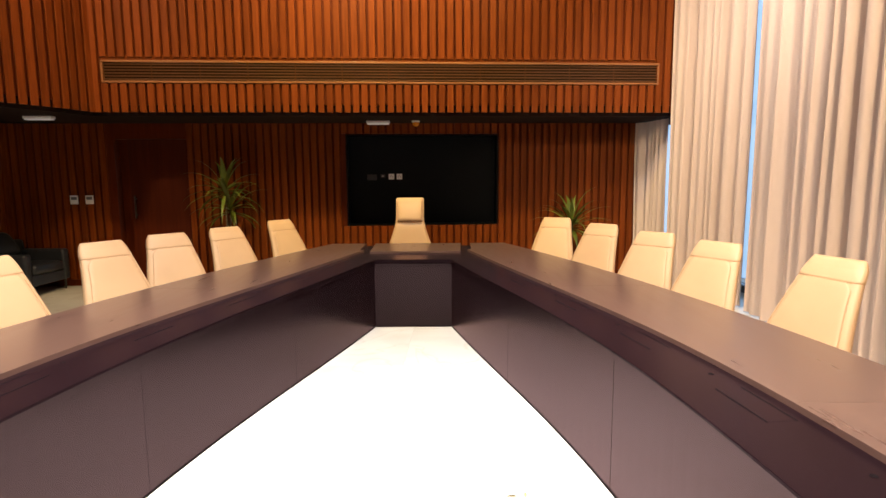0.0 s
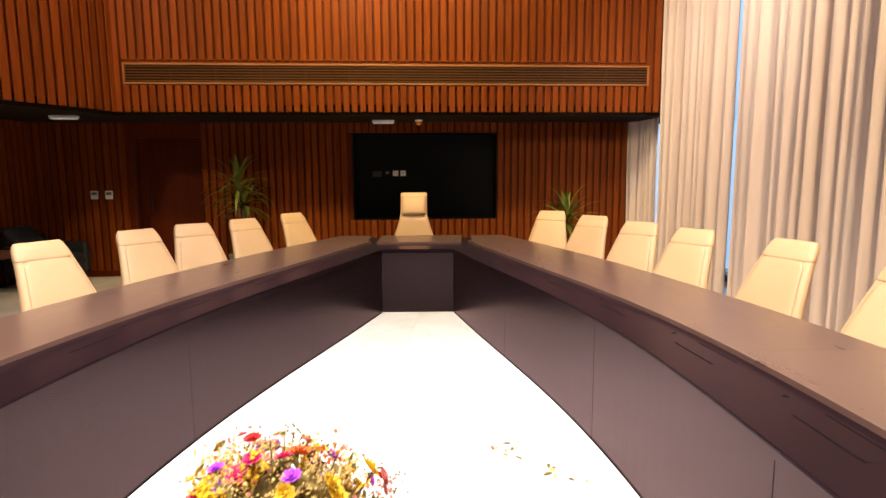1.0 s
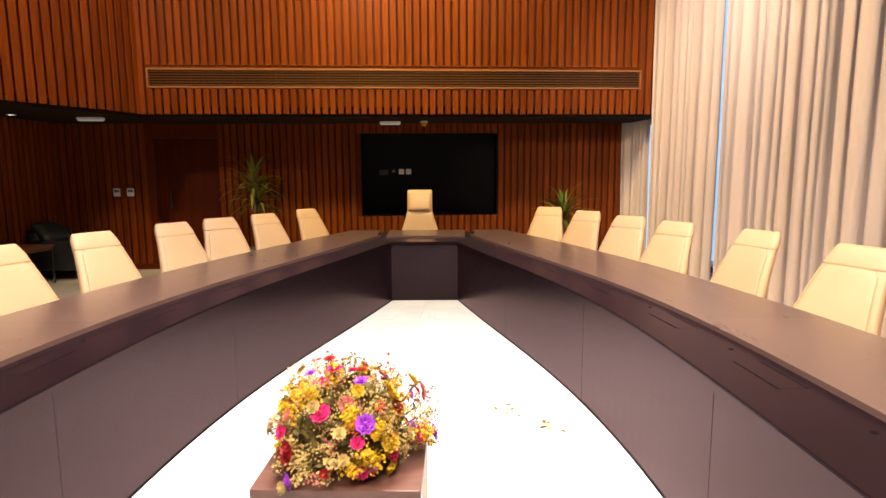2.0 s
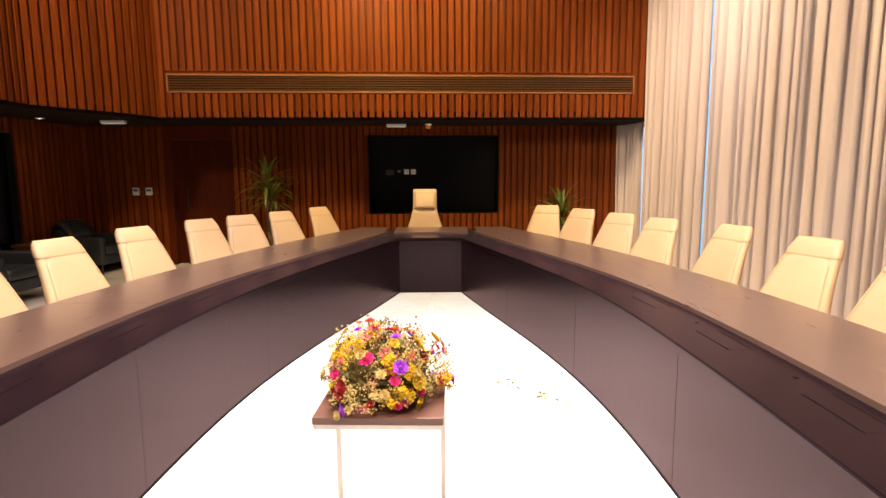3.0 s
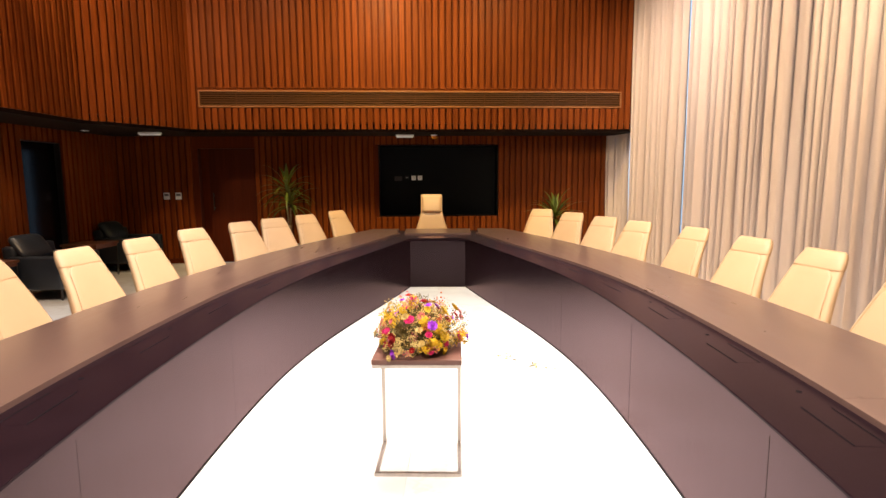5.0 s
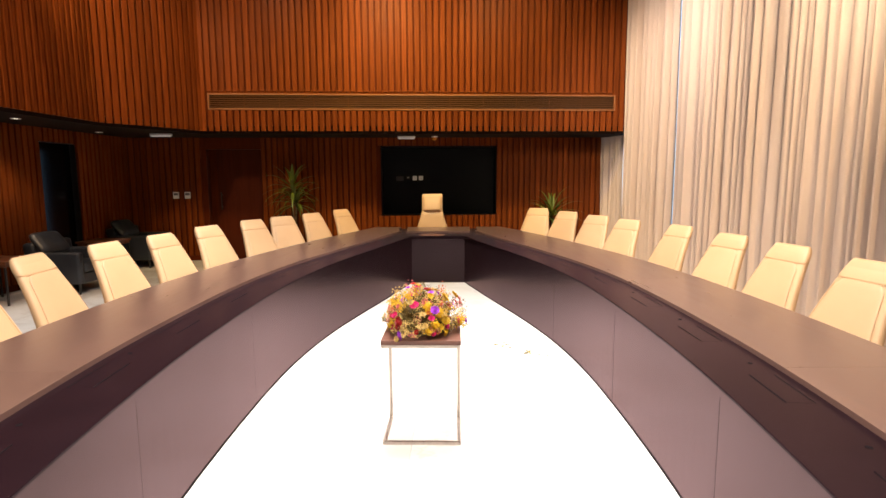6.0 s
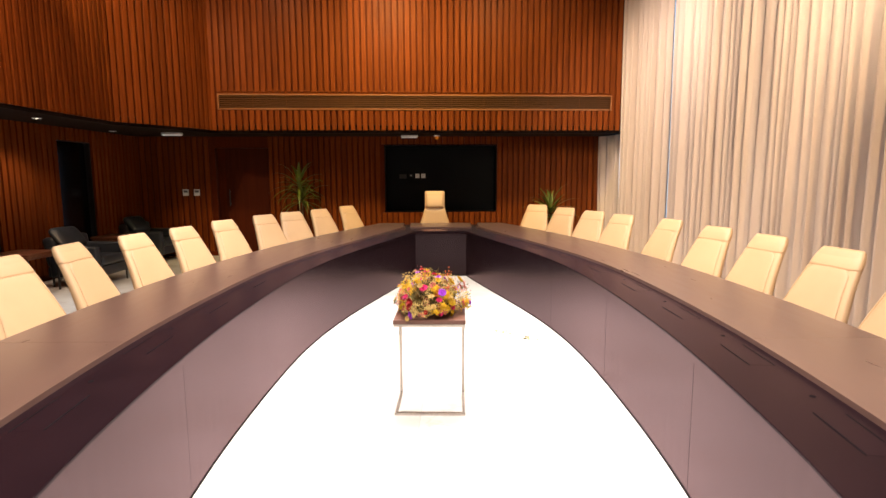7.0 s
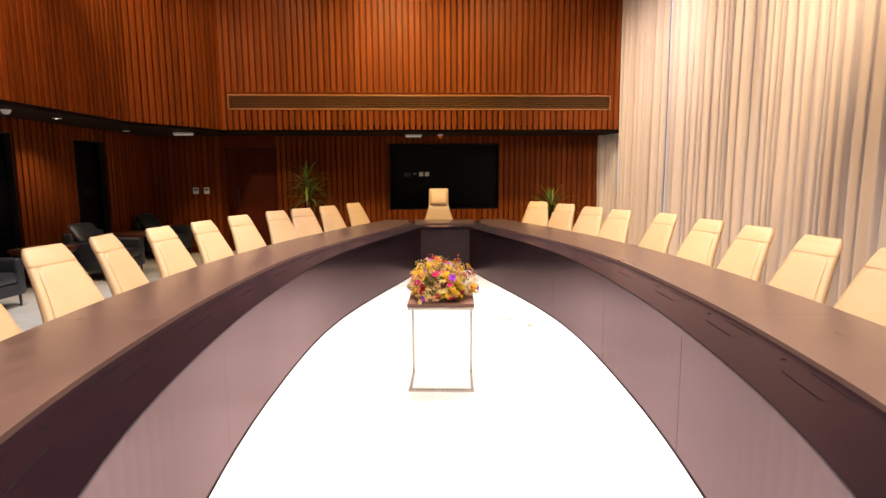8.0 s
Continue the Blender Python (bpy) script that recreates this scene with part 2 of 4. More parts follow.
def poly_prism(pts, z0, z1, bevel=0.0):
    bm = bmesh.new()
    f = bm.faces.new([bm.verts.new((x, y, z0)) for x, y in pts])
    up = bmesh.ops.extrude_face_region(bm, geom=[f])
    bmesh.ops.translate(bm, verts=[g for g in up["geom"] if isinstance(g, bmesh.types.BMVert)], vec=(0, 0, z1 - z0))
    if bevel:
        top = [e for e in bm.edges if all(abs(v.co.z - z1) < 1e-6 for v in e.verts)]
        bmesh.ops.bevel(bm, geom=top, offset=bevel, segments=2, affect="EDGES", profile=0.6)
    return bm


def loft(rings, bm=None, caps=True):
    """Closed rings of equal length, skinned one to the next."""
    bm = bm or bmesh.new()
    rows = [[bm.verts.new(p) for p in r] for r in rings]
    n = len(rows[0])
    for a, b in zip(rows, rows[1:]):
        for i in range(n):
            bm.faces.new((a[i], a[(i + 1) % n], b[(i + 1) % n], b[i]))
    if caps:
        bm.faces.new(rows[0])
        bm.faces.new(rows[-1])
    return bm


def super_ring(cx, cy, z, hw, ht, n=24, power=4.0, lean=0.0):
    out = []
    for i in range(n):
        a = 2 * math.pi * i / n
        c, s = math.cos(a), math.sin(a)
        x = hw * math.copysign(abs(c) ** (2 / power), c)
        y = ht * math.copysign(abs(s) ** (2 / power), s)
        out.append((cx + x, cy + y, z + lean * y))
    return out


def lathe(profile, n=20, bm=None):
    return loft([[(r * math.cos(2 * math.pi * i / n), r * math.sin(2 * math.pi * i / n), z) for i in range(n)] for r, z in profile], bm)


def rod(p, q, r, n=8, bm=None, r2=None):
    p, q = Vector(p), Vector(q)
    rot = (q - p).to_track_quat("Z", "Y").to_matrix()
    rings = []
    for c, rr in ((p, r), (q, r if r2 is None else r2)):
        rings.append([c + rot @ Vector((rr * math.cos(2 * math.pi * i / n), rr * math.sin(2 * math.pi * i / n), 0)) for i in range(n)])
    return loft(rings, bm)


# ---- plan ----
SOFF = 2.48
SOF = 2.43
SLOPE = 0.091


def front_y(x):
    return 7.42 + SLOPE * (x + 4.57)


def back_y(x):
    return 8.69 + SLOPE * (x + 1.65)


SKEW = math.degrees(math.atan(SLOPE))
LEFT = -6.6
BULK = [(-5.45, -6.0), (-5.5, 5.8), (-4.84, 6.88), (-4.66, front_y(-4.66)), (3.75, front_y(3.75))]

# floor
floor = tagged(part("floor", box(-7.0, 4.6, -6.4, 9.9, -0.12, -0.012), GROUT), "polished white marble floor with fine joints", "floor", kind="structure")

# ceiling and soffit
tagged(part("ceiling", box(-5.6, 4.6, -6.4, 8.6, CEIL, CEIL + 0.15), PAINT), "unseen plain ceiling, greyed to cut bounce light", "ceiling", kind="structure")
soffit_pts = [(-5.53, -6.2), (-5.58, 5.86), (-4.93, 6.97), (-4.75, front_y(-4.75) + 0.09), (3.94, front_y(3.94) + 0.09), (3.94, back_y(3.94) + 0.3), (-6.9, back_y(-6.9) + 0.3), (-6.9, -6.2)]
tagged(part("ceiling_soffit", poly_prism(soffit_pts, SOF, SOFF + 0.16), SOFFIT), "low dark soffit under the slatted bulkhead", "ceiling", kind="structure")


def wall_run(name, p, q, z0, z1, thick, mat, label):
    """A straight wall piece from p to q, its room face on the line, its thickness to the left of the way."""
    p, q = Vector(p), Vector(q)
    d = q - p
    m = pose(p.x, p.y, 0, 0, 0, math.degrees(math.atan2(d.y, d.x)))
    ob = part(name, box(0, d.length, 0, thick, z0, z1), mat, None, label, m=m)
    return tagged(ob, label, "wall", kind="structure")


def slat_mesh(h, w=0.082, d=0.036, name="slat"):
    """One upright batten with chamfered front arrises, its back on y = 0, its foot at z = 0."""
    c = 0.004
    prof = [(-w / 2, 0), (w / 2, 0), (w / 2, -d + c), (w / 2 - c, -d), (-w / 2 + c, -d), (-w / 2, -d + c)]
    return finish(name, loft([[(x, y, 0) for x, y in prof], [(x, y, h) for x, y in prof]]), SLAT)


def slats(wall, length, z0, z1, mesh=None, start=0.05, pitch=0.115, skip=()):
    """Battens along a wall piece, its local x from start to length; skip: stretches (x0, x1) left free."""
    mesh = mesh or slat_mesh(z1 - z0)
    n = int((length - start) / pitch) + 1
    for i in range(n):
        x = start + i * pitch
        if x > length - 0.02 or any(a < x < b for a, b in skip):
            continue
        part("slat", mesh, None, wall, m=pose(x, -0.002, z0))
    return mesh


# ---- chairs ----
def back_ring(v, grow=0.0, front=None, back_off=None, w_in=0.0):
    """Cross-section of the reclined backrest at v, 0 at the seat and 1 at the top."""
    z = 0.46 + 0.622 * v
    cy = 0.10 + 0.27 * v - 0.02 * math.sin(math.pi * v)
    hw = 0.302 - 0.128 * max(0.0, v - 0.06) / 0.94 - w_in
    ht = 0.052 - 0.02 * v
    return cy, z, hw, ht


def conference_chair(m, label):
    c = thing("conference_chair", m, label, "chair", "chairs round the table")
    rings = []
    for k in range(15):
        v = k / 14
        cy, z, hw, ht = back_ring(v)
        s = 1.0 if v < 0.97 else 0.93
        rings.append(super_ring(0, cy + 0.012, z, hw * s, ht, 28, 3.6, 0.0))
    cy, z, hw, ht = back_ring(1.0)
    rings.append(super_ring(0, cy + 0.012, z + 0.012, hw * 0.86, ht * 0.6, 28, 3.2))
    backrest = part("backrest", loft(rings), LEATHER, c, smooth=True)
    # front pad up to the stitched line, and the head band that wraps the top
    rings = []
    stops = [0.03, 0.034] + [0.03 + 0.806 * k / 12 for k in range(1, 12)] + [0.832, 0.836]
    for v in stops:
        cy, z, hw, ht = back_ring(v)
        e = 0.96 if v in (0.03, 0.836) else 1.0
        tuck = 0.03 * max(0.0, (v - 0.74) / 0.096) ** 3
        rings.append(super_ring(0, cy + 0.012 - 0.55 * ht, z, hw - 0.036 - tuck, 0.45 * ht * e + 0.004, 28, 6.0))
    part("back_cushion", loft(rings), LEATHER, backrest, smooth=True)
    rings = []
    cy, z, hw, ht = back_ring(0.834)
    rings.append(super_ring(0, cy + 0.012, z, hw, ht, 28, 3.6))
    for k in range(9):
        v = 0.836 + 0.164 * k / 8
        cy, z, hw, ht = back_ring(v)
        g = (0.0018, 0.002, 0.0025, 0.0025, 0.002, 0.001, -0.001, -0.006, -0.018)[k]
        rings.append(super_ring(0, cy + 0.012, z + (0.016 if k == 8 else 0.006 if k == 7 else 0), hw + g, ht + g, 28, 3.6))
    part("head_band", loft(rings), LEATHER, backrest, smooth=True)
    bm = bmesh.new()
    for sx in (-1, 1):
        pts = [back_ring(0.06 + 0.72 * k / 8) for k in range(9)]
        for a, b in zip(pts, pts[1:]):
            rod((sx * (a[2] - 0.034), a[0] + 0.012 - a[3] - 0.0005, a[1]), (sx * (b[2] - 0.034), b[0] + 0.012 - b[3] - 0.0005, b[1]), 0.0009, 5, bm)
    a = back_ring(0.833)
    for k in range(17):
        x = -a[2] + 0.03 + (2 * a[2] - 0.06) * k / 17
        rod((x, a[0] + 0.012 - a[3] - 0.003, a[1]), (x + 0.010, a[0] + 0.012 - a[3] - 0.003, a[1]), 0.0017, 5, bm)
    tagged(part("stitching", bm, STITCH, backrest, "dark stitched seams"), kind="stuff")
    seat = loft([super_ring(0, -0.05, 0.41 + dz, 0.255 * s, 0.245 * s, 28, 4.5) for dz, s in ((0, 0.9), (0.012, 0.98), (0.05, 1), (0.075, 0.97), (0.085, 0.88))])
    part("seat", seat, LEATHER, c, smooth=True)
    for sx in (-1, 1):
        bm = bmesh.new()
        pts = [(sx * 0.24, 0.10, 0.44), (sx * 0.275, 0.08, 0.55), (sx * 0.275, 0.0, 0.62), (sx * 0.272, -0.16, 0.62)]
        for a, b in zip(pts, pts[1:]):
            rod(a, b, 0.013, 8, bm)
        part("armrest", bm, CHROME, c, "chromed tube armrest", smooth=True)
    part("column", lathe([(0.028, 0.09), (0.028, 0.26), (0.02, 0.262), (0.02, 0.38), (0.09, 0.385), (0.09, 0.41)], 14), CHROME, c, smooth=False)
    for k in range(5):
        a = radians(90 + 72 * k)
        d = Vector((math.cos(a), math.sin(a), 0))
        leg = part("leg", rod(d * 0.02 + Vector((0, 0, 0.105)), d * 0.30 + Vector((0, 0, 0.072)), 0.022, 8, None, 0.014), CHROME, c, smooth=True)
        side = Vector((-d.y, d.x, 0))
        p = d * 0.30 + Vector((0, 0, 0.028))
        part("caster", rod(p - side * 0.02, p + side * 0.02, 0.028, 14), RUBBER, leg, "black rubber caster")
    return c


def executive_half_width(v):
    """Half the width of the tall backrest at v: straight round the head, flared towards the seat."""
    return 0.182 + 0.10 * max(0.0, (0.70 - v) / 0.40) ** 1.35 if v > 0.3 else 0.282


def executive_chair(m, label):
    """The taller chair at the head of the table, with a rolled head cushion."""
    c = thing("executive_chair", m, label, "chair", "chairs round the table")
    rings = []
    for k in range(17):
        v = k / 16
        z, cy = 0.46 + 0.86 * v, 0.13 + 0.13 * v - 0.03 * math.sin(math.pi * v)
        hw = executive_half_width(v)
        rings.append(super_ring(0, cy, z, hw, 0.05 - 0.015 * v, 28, 3.6))
    rings.append(super_ring(0, cy, z + 0.014, hw * 0.9, 0.02, 28, 3.2))
    backrest = part("backrest", loft(rings), LEATHER, c, smooth=True)
    rings = []
    for k in range(11):
        v = 0.665 + 0.32 * k / 10
        z, cy = 0.46 + 0.86 * v, 0.13 + 0.13 * v - 0.03 * math.sin(math.pi * v)
        hw = executive_half_width(v) - 0.018
        e = max(0.25, math.cos(math.pi * 0.5 * (k / 10) ** 1.2)) ** 0.6 if k else 0.55
        rings.append(super_ring(0, cy - 0.03, z, hw * (0.96 + 0.03 * e), 0.068 * e, 28, 3.8))
    part("head_cushion", loft(rings), LEATHER, backrest, smooth=True)
    rings = []
    for k in range(11):
        v = 0.04 + 0.62 * k / 10
        z, cy = 0.46 + 0.86 * v, 0.13 + 0.13 * v - 0.03 * math.sin(math.pi * v)
        hw = executive_half_width(v) - 0.014
        rings.append(super_ring(0, cy - 0.033, z, hw, 0.03 * (0.6 if k in (0, 10) else 1), 28, 5))
    part("back_cushion", loft(rings), LEATHER, backrest, smooth=True)
    part("seat", loft([super_ring(0, -0.05, 0.41 + dz, 0.27 * s, 0.255 * s, 28, 4.5) for dz, s in ((0, 0.9), (0.012, 0.98), (0.06, 1), (0.09, 0.97), (0.1, 0.88))]), LEATHER, c, smooth=True)
    for sx in (-1, 1):
        bm = box(sx * 0.30 - 0.03, sx * 0.30 + 0.03, -0.2, 0.12, 0.62, 0.655, 0.012)
        rod((sx * 0.30, 0.0, 0.44), (sx * 0.30, 0.0, 0.63), 0.016, 8, bm)
        part("armrest", bm, LEATHER, c)
    part("column", lathe([(0.03, 0.09), (0.03, 0.26), (0.02, 0.262), (0.02, 0.38), (0.1, 0.385), (0.1, 0.41)], 14), CHROME, c)
    for k in range(5):
        a = radians(90 + 72 * k)
        d = Vector((math.cos(a), math.sin(a), 0))
        leg = part("leg", rod(d * 0.02 + Vector((0, 0, 0.105)), d * 0.32 + Vector((0, 0, 0.072)), 0.024, 8, None, 0.014), CHROME, c, smooth=True)
        side = Vector((-d.y, d.x, 0))
        p = d * 0.32 + Vector((0, 0, 0.028))
        part("caster", rod(p - side * 0.02, p + side * 0.02, 0.028, 14), RUBBER, leg, "black rubber caster")
    return c


# place of each backrest's top, and the way along its top edge
TOPS = [((-2.07, 6.73), (0.18, 0.30)), ((-2.30, 5.72), (0.17, 0.27)), ((-2.54, 5.05), (0.20, 0.24)), ((-2.72, 4.42), (0.16, 0.31)), ((-2.87, 3.50), (0.12, 0.35)),
        ((-2.90, 2.60), (0.06, 0.33)), ((-2.98, 1.90), (0.04, 0.40)), ((-3.04, 1.18), (-0.04, 0.38)), ((-2.99, 0.49), (0.03, 0.38)), ((-2.92, -0.36), (0.03, 0.38)),
        ((1.27, 6.92), (0.26, -0.14)), ((1.57, 5.94), (0.18, -0.20)), ((1.79, 5.02), (0.18, -0.22)), ((1.97, 4.25), (0.17, -0.30)), ((2.26, 3.42), (0.10, -0.35)),
        ((2.33, 2.47), (0.09, -0.31)), ((2.38, 1.68), (0.06, -0.32)), ((2.37, 0.84), (0.05, -0.33)), ((2.34, 0.08), (0.03, -0.33))]
first = None
for (tx, ty), (ex, ey) in TOPS:
    turn = math.atan2(ey, ex)
    place = pose(tx, ty, 0, 0, 0, math.degrees(turn)) @ pose(0, -0.37, 0)
    if first is None:
        first = conference_chair(place, "cream leather conference chair with a tapered stitched back")
    else:
        copy_thing(first, place)
executive_chair(pose(-0.55, 7.12, 0, 0, 0, 1.5), "tall cream leather executive chair at the table's head")

# ---- table ----
IN_S, IN_W = (0, 1, 1.7, 2.5, 3.3, 3.9, 4.47, 4.97, 5.5), (1.275, 1.25, 1.165, 1.02, 0.815, 0.655, 0.52, 0.40, 0.275)
OUT_S, OUT_W = (0, 0.9, 1.53, 2.3, 3.1, 3.85, 4.6, 5.5, 6.2), (2.28, 2.26, 2.20, 2.11, 1.97, 1.79, 1.60, 1.33, 1.10)
in_fit, out_fit = np.polyfit(IN_S, IN_W, 5), np.polyfit(OUT_S, OUT_W, 5)


def in_w(s):
    bulge = 0.055 * math.exp(-((s + 2.6) / 0.85) ** 2)
    return float(np.polyval(in_fit, abs(s))) + bulge


def out_w(s):
    return float(np.polyval(out_fit, abs(s)))


TOP_Z, LEDGE_Z = 0.758, 0.733
PAN = 4.94
table = thing("conference_table", pose(-0.28, 1.0, 0, 0, 0, 1.5), "long hollow boat-shaped conference table in dark brown veneer", "table")


def strip(s0, s1, inner, outer, z0, z1, side, bevel=0.003, n=14):
    ss = [s0 + (s1 - s0) * k / n for k in range(n + 1)]
    pts = [(side * inner(s), s) for s in ss] + [(side * outer(s), s) for s in reversed(ss)]
    return poly_prism(pts if side < 0 else pts[::-1], z0, z1, bevel)


JOINTS = (-5.55, -3.3, -1.1, 1.1, 3.3, 5.55)
SEAMS = (-4.98, -4.3, -2.77, -1.24, 0.3, 1.8, 3.3, 4.98)
for side in (-1, 1):
    for a, b in zip(JOINTS, JOINTS[1:]):
        part("tabletop", strip(a + 0.0003, b - 0.0003, lambda s: in_w(s) + 0.34, out_w, LEDGE_Z, TOP_Z, side, 0.0012), TABLETOP, table)
    part("ledge", strip(JOINTS[0], JOINTS[-1], lambda s: in_w(s) - 0.012, lambda s: out_w(s) - 0.03, LEDGE_Z - 0.012, LEDGE_Z - 0.0005, side, n=64), LEDGE, table, "darker inner ledge")
    part("ledge_lip", strip(JOINTS[0], JOINTS[-1], lambda s: in_w(s) - 0.009, lambda s: in_w(s) + 0.03, LEDGE_Z - 0.045, LEDGE_Z - 0.0125, side, 0.0015, n=64), PANEL, table, "veneered lip under the ledge")
    for e in (-1, 1):
        # mitred ends of the long tops
        a = 5.5525
        pts = [(side * (in_w(a) + 0.34), a), (side * out_w(a), a), (side * 1.10, 6.2), (side * 0.665, 6.2), (side * 0.655, 5.6)]
        pts = [(x, e * y) for x, y in pts]
        part("tabletop", poly_prism(pts if side * e > 0 else pts[::-1], LEDGE_Z, TOP_Z, 0.003), TABLETOP, table)
    for a, b in zip(SEAMS, SEAMS[1:]):
        part("plinth", strip(a, b, lambda s: in_w(s) - 0.003, lambda s: in_w(s) + 0.02, 0.0005, 0.013, side, 0.0), RECESS, table, "black plinth line")
        gap = 0.0022 if side > 0 else 0.001
        part("front_panel", strip(a + gap, b - gap, in_w, lambda s: in_w(s) + 0.022, 0.0135, LEDGE_Z - 0.046, side, 0.0015), PANEL, table)
        part("outer_panel", strip(a + 0.0015, b - 0.0015, lambda s: out_w(s) - 0.52, lambda s: out_w(s) - 0.5, 0.006, LEDGE_Z - 0.046, side, 0.0015), PANEL, table)
for e in (-1, 1):
    y0 = e * PAN
    part("end_panel", box(-0.408, 0.408, min(y0, y0 + e * 0.022), max(y0, y0 + e * 0.022), 0.0135, LEDGE_Z - 0.072, 0.0015), PANEL, table)
    part("plinth", box(-0.40, 0.40, min(y0 - e * 0.003, y0 + e * 0.02), max(y0 - e * 0.003, y0 + e * 0.02), 0.0005, 0.013), RECESS, table, "black plinth line")
    part("end_rail", box(-0.40, 0.40, min(y0 - e * 0.008, y0 + e * 0.03), max(y0 - e * 0.008, y0 + e * 0.03), LEDGE_Z - 0.07, LEDGE_Z - 0.046, 0.002), PANEL, table)
    pts = [(-0.44, PAN - 0.012), (0.44, PAN - 0.012), (0.70, 5.5), (1.05, 5.556), (1.05, 6.17), (-1.05, 6.17), (-1.05, 5.556), (-0.70, 5.5)]
    pts = [(x, e * y) for x, y in pts]
    part("end_ledge", poly_prism(pts if e > 0 else pts[::-1], LEDGE_Z - 0.044, LEDGE_Z - 0.002, 0.003), LEDGE, table, "darker end ledge")
    pts = [(-0.515, e * 5.40), (0.515, e * 5.40), (0.545, e * 6.2), (-0.545, e * 6.2)]
    part("end_top", poly_prism(pts if e > 0 else pts[::-1], LEDGE_Z, TOP_Z, 0.003), TABLETOP, table)

# power hatches and microphone sockets let into the ledge
for side in (-1, 1):
    for k in range(-5, 6):
        s = -0.465 + 0.81 * k + (0.0 if side > 0 else 0.2)
        if abs(s) > 4.6:
            continue
        x = side * (in_w(s) + 0.232)
        rot = math.degrees(math.atan((in_w(s + 0.1) - in_w(s - 0.1)) / 0.2)) * -side
        m = pose(x, s, LEDGE_Z, 0, 0, rot)
        hatch = part("power_hatch", box(-0.052, 0.049, -0.152, 0.152, -0.002, 0.0001, 0.0), LEDGE, table, "flush cable hatch", m=m)
        bm = box(-0.058, -0.053, -0.152, 0.152, -0.001, 0.0014)
        box(0.050, 0.055, -0.152, 0.152, -0.001, 0.0014, 0, bm)
        part("slot", bm, RECESS, hatch)
        part("microphone_socket", lathe([(0.011, -0.001), (0.011, 0.0012), (0.007, 0.0016), (0.007, 0.0006)], 14), RECESS, table, m=m @ pose(side * 0.02, 0.31, 0))

# ---- flower stand with its flowers ----
SX0, SX1, SY, SZ = -0.577, -0.102, 0.687, 0.652
stand = thing("flower_stand", pose((SX0 + SX1) / 2, SY + 0.2, 0, 0, 0, 0), "small side table with dark wood top and steel frame", "side table")
hw = (SX1 - SX0) / 2
part("top", box(-hw, hw, -0.2, 0.2, SZ - 0.028, SZ, 0.003), STANDWOOD, stand, "dark wood top")
bm = bmesh.new()
for y in (-0.195, 0.175):
    box(-hw + 0.002, hw - 0.002, y, y + 0.02, SZ - 0.048, SZ - 0.029, 0.002, bm)
for x in (-hw + 0.002, hw - 0.022):
    box(x, x + 0.02, -0.174, 0.174, SZ - 0.048, SZ - 0.029, 0.002, bm)
part("top_frame", bm, STEEL, stand, "brushed steel frame")
for x in (-hw + 0.002, hw - 0.022):
    part("leg", box(x, x + 0.02, 0.155, 0.175, 0.02, SZ - 0.049, 0.002), STEEL, stand, "square steel leg")
for x in (-hw + 0.002, hw - 0.022):
    part("base_rail", box(x, x + 0.02, -0.178, 0.198, 0.0, 0.02, 0.002), STEEL, stand, "steel floor rail")
part("base_rail", box(-hw + 0.002, hw - 0.002, -0.199, -0.179, 0.0, 0.02, 0.002), STEEL, stand, "steel floor rail")

rng = random.Random(7)
bouquet = thing("flower_arrangement", pose((SX0 + SX1) / 2 - 0.004, SY + 0.20, SZ), "low round arrangement of mixed dried flowers", "flowers")
part("bowl", lathe([(0.06, 0.0), (0.09, 0.008), (0.10, 0.05), (0.095, 0.055), (0.08, 0.02)], 24), POT, bouquet, "dark low bowl", smooth=True)


def dome(u, a, r=1.0):
    """A point on the uneven mound of the arrangement: u from 0 at the crown to 1 at the rim."""
    k = r * (1 + 0.09 * math.sin(3 * a + 1) + 0.07 * math.sin(5 * a) + 0.06 * math.sin(4 * a + 9 * u))
    t = u * 1.82
    return Vector((0.206 * k * math.sin(t) * math.cos(a), 0.185 * k * math.sin(t) * math.sin(a), 0.078 + 0.198 * k * math.cos(t)))


def blob(bm, c, r, squash=1.0):
    vs = [bm.verts.new(c + Vector((x * r * (0.8 + 0.4 * rng.random()), y * r * (0.8 + 0.4 * rng.random()), z * r * squash))) for x, y, z in
          ((1, 0, 0), (-1, 0, 0), (0, 1, 0), (0, -1, 0), (0, 0, 1), (0, 0, -1))]
    for a, b, c2 in ((0, 2, 4), (2, 1, 4), (1, 3, 4), (3, 0, 4), (2, 0, 5), (1, 2, 5), (3, 1, 5), (0, 3, 5)):
        bm.faces.new((vs[a], vs[b], vs[c2]))


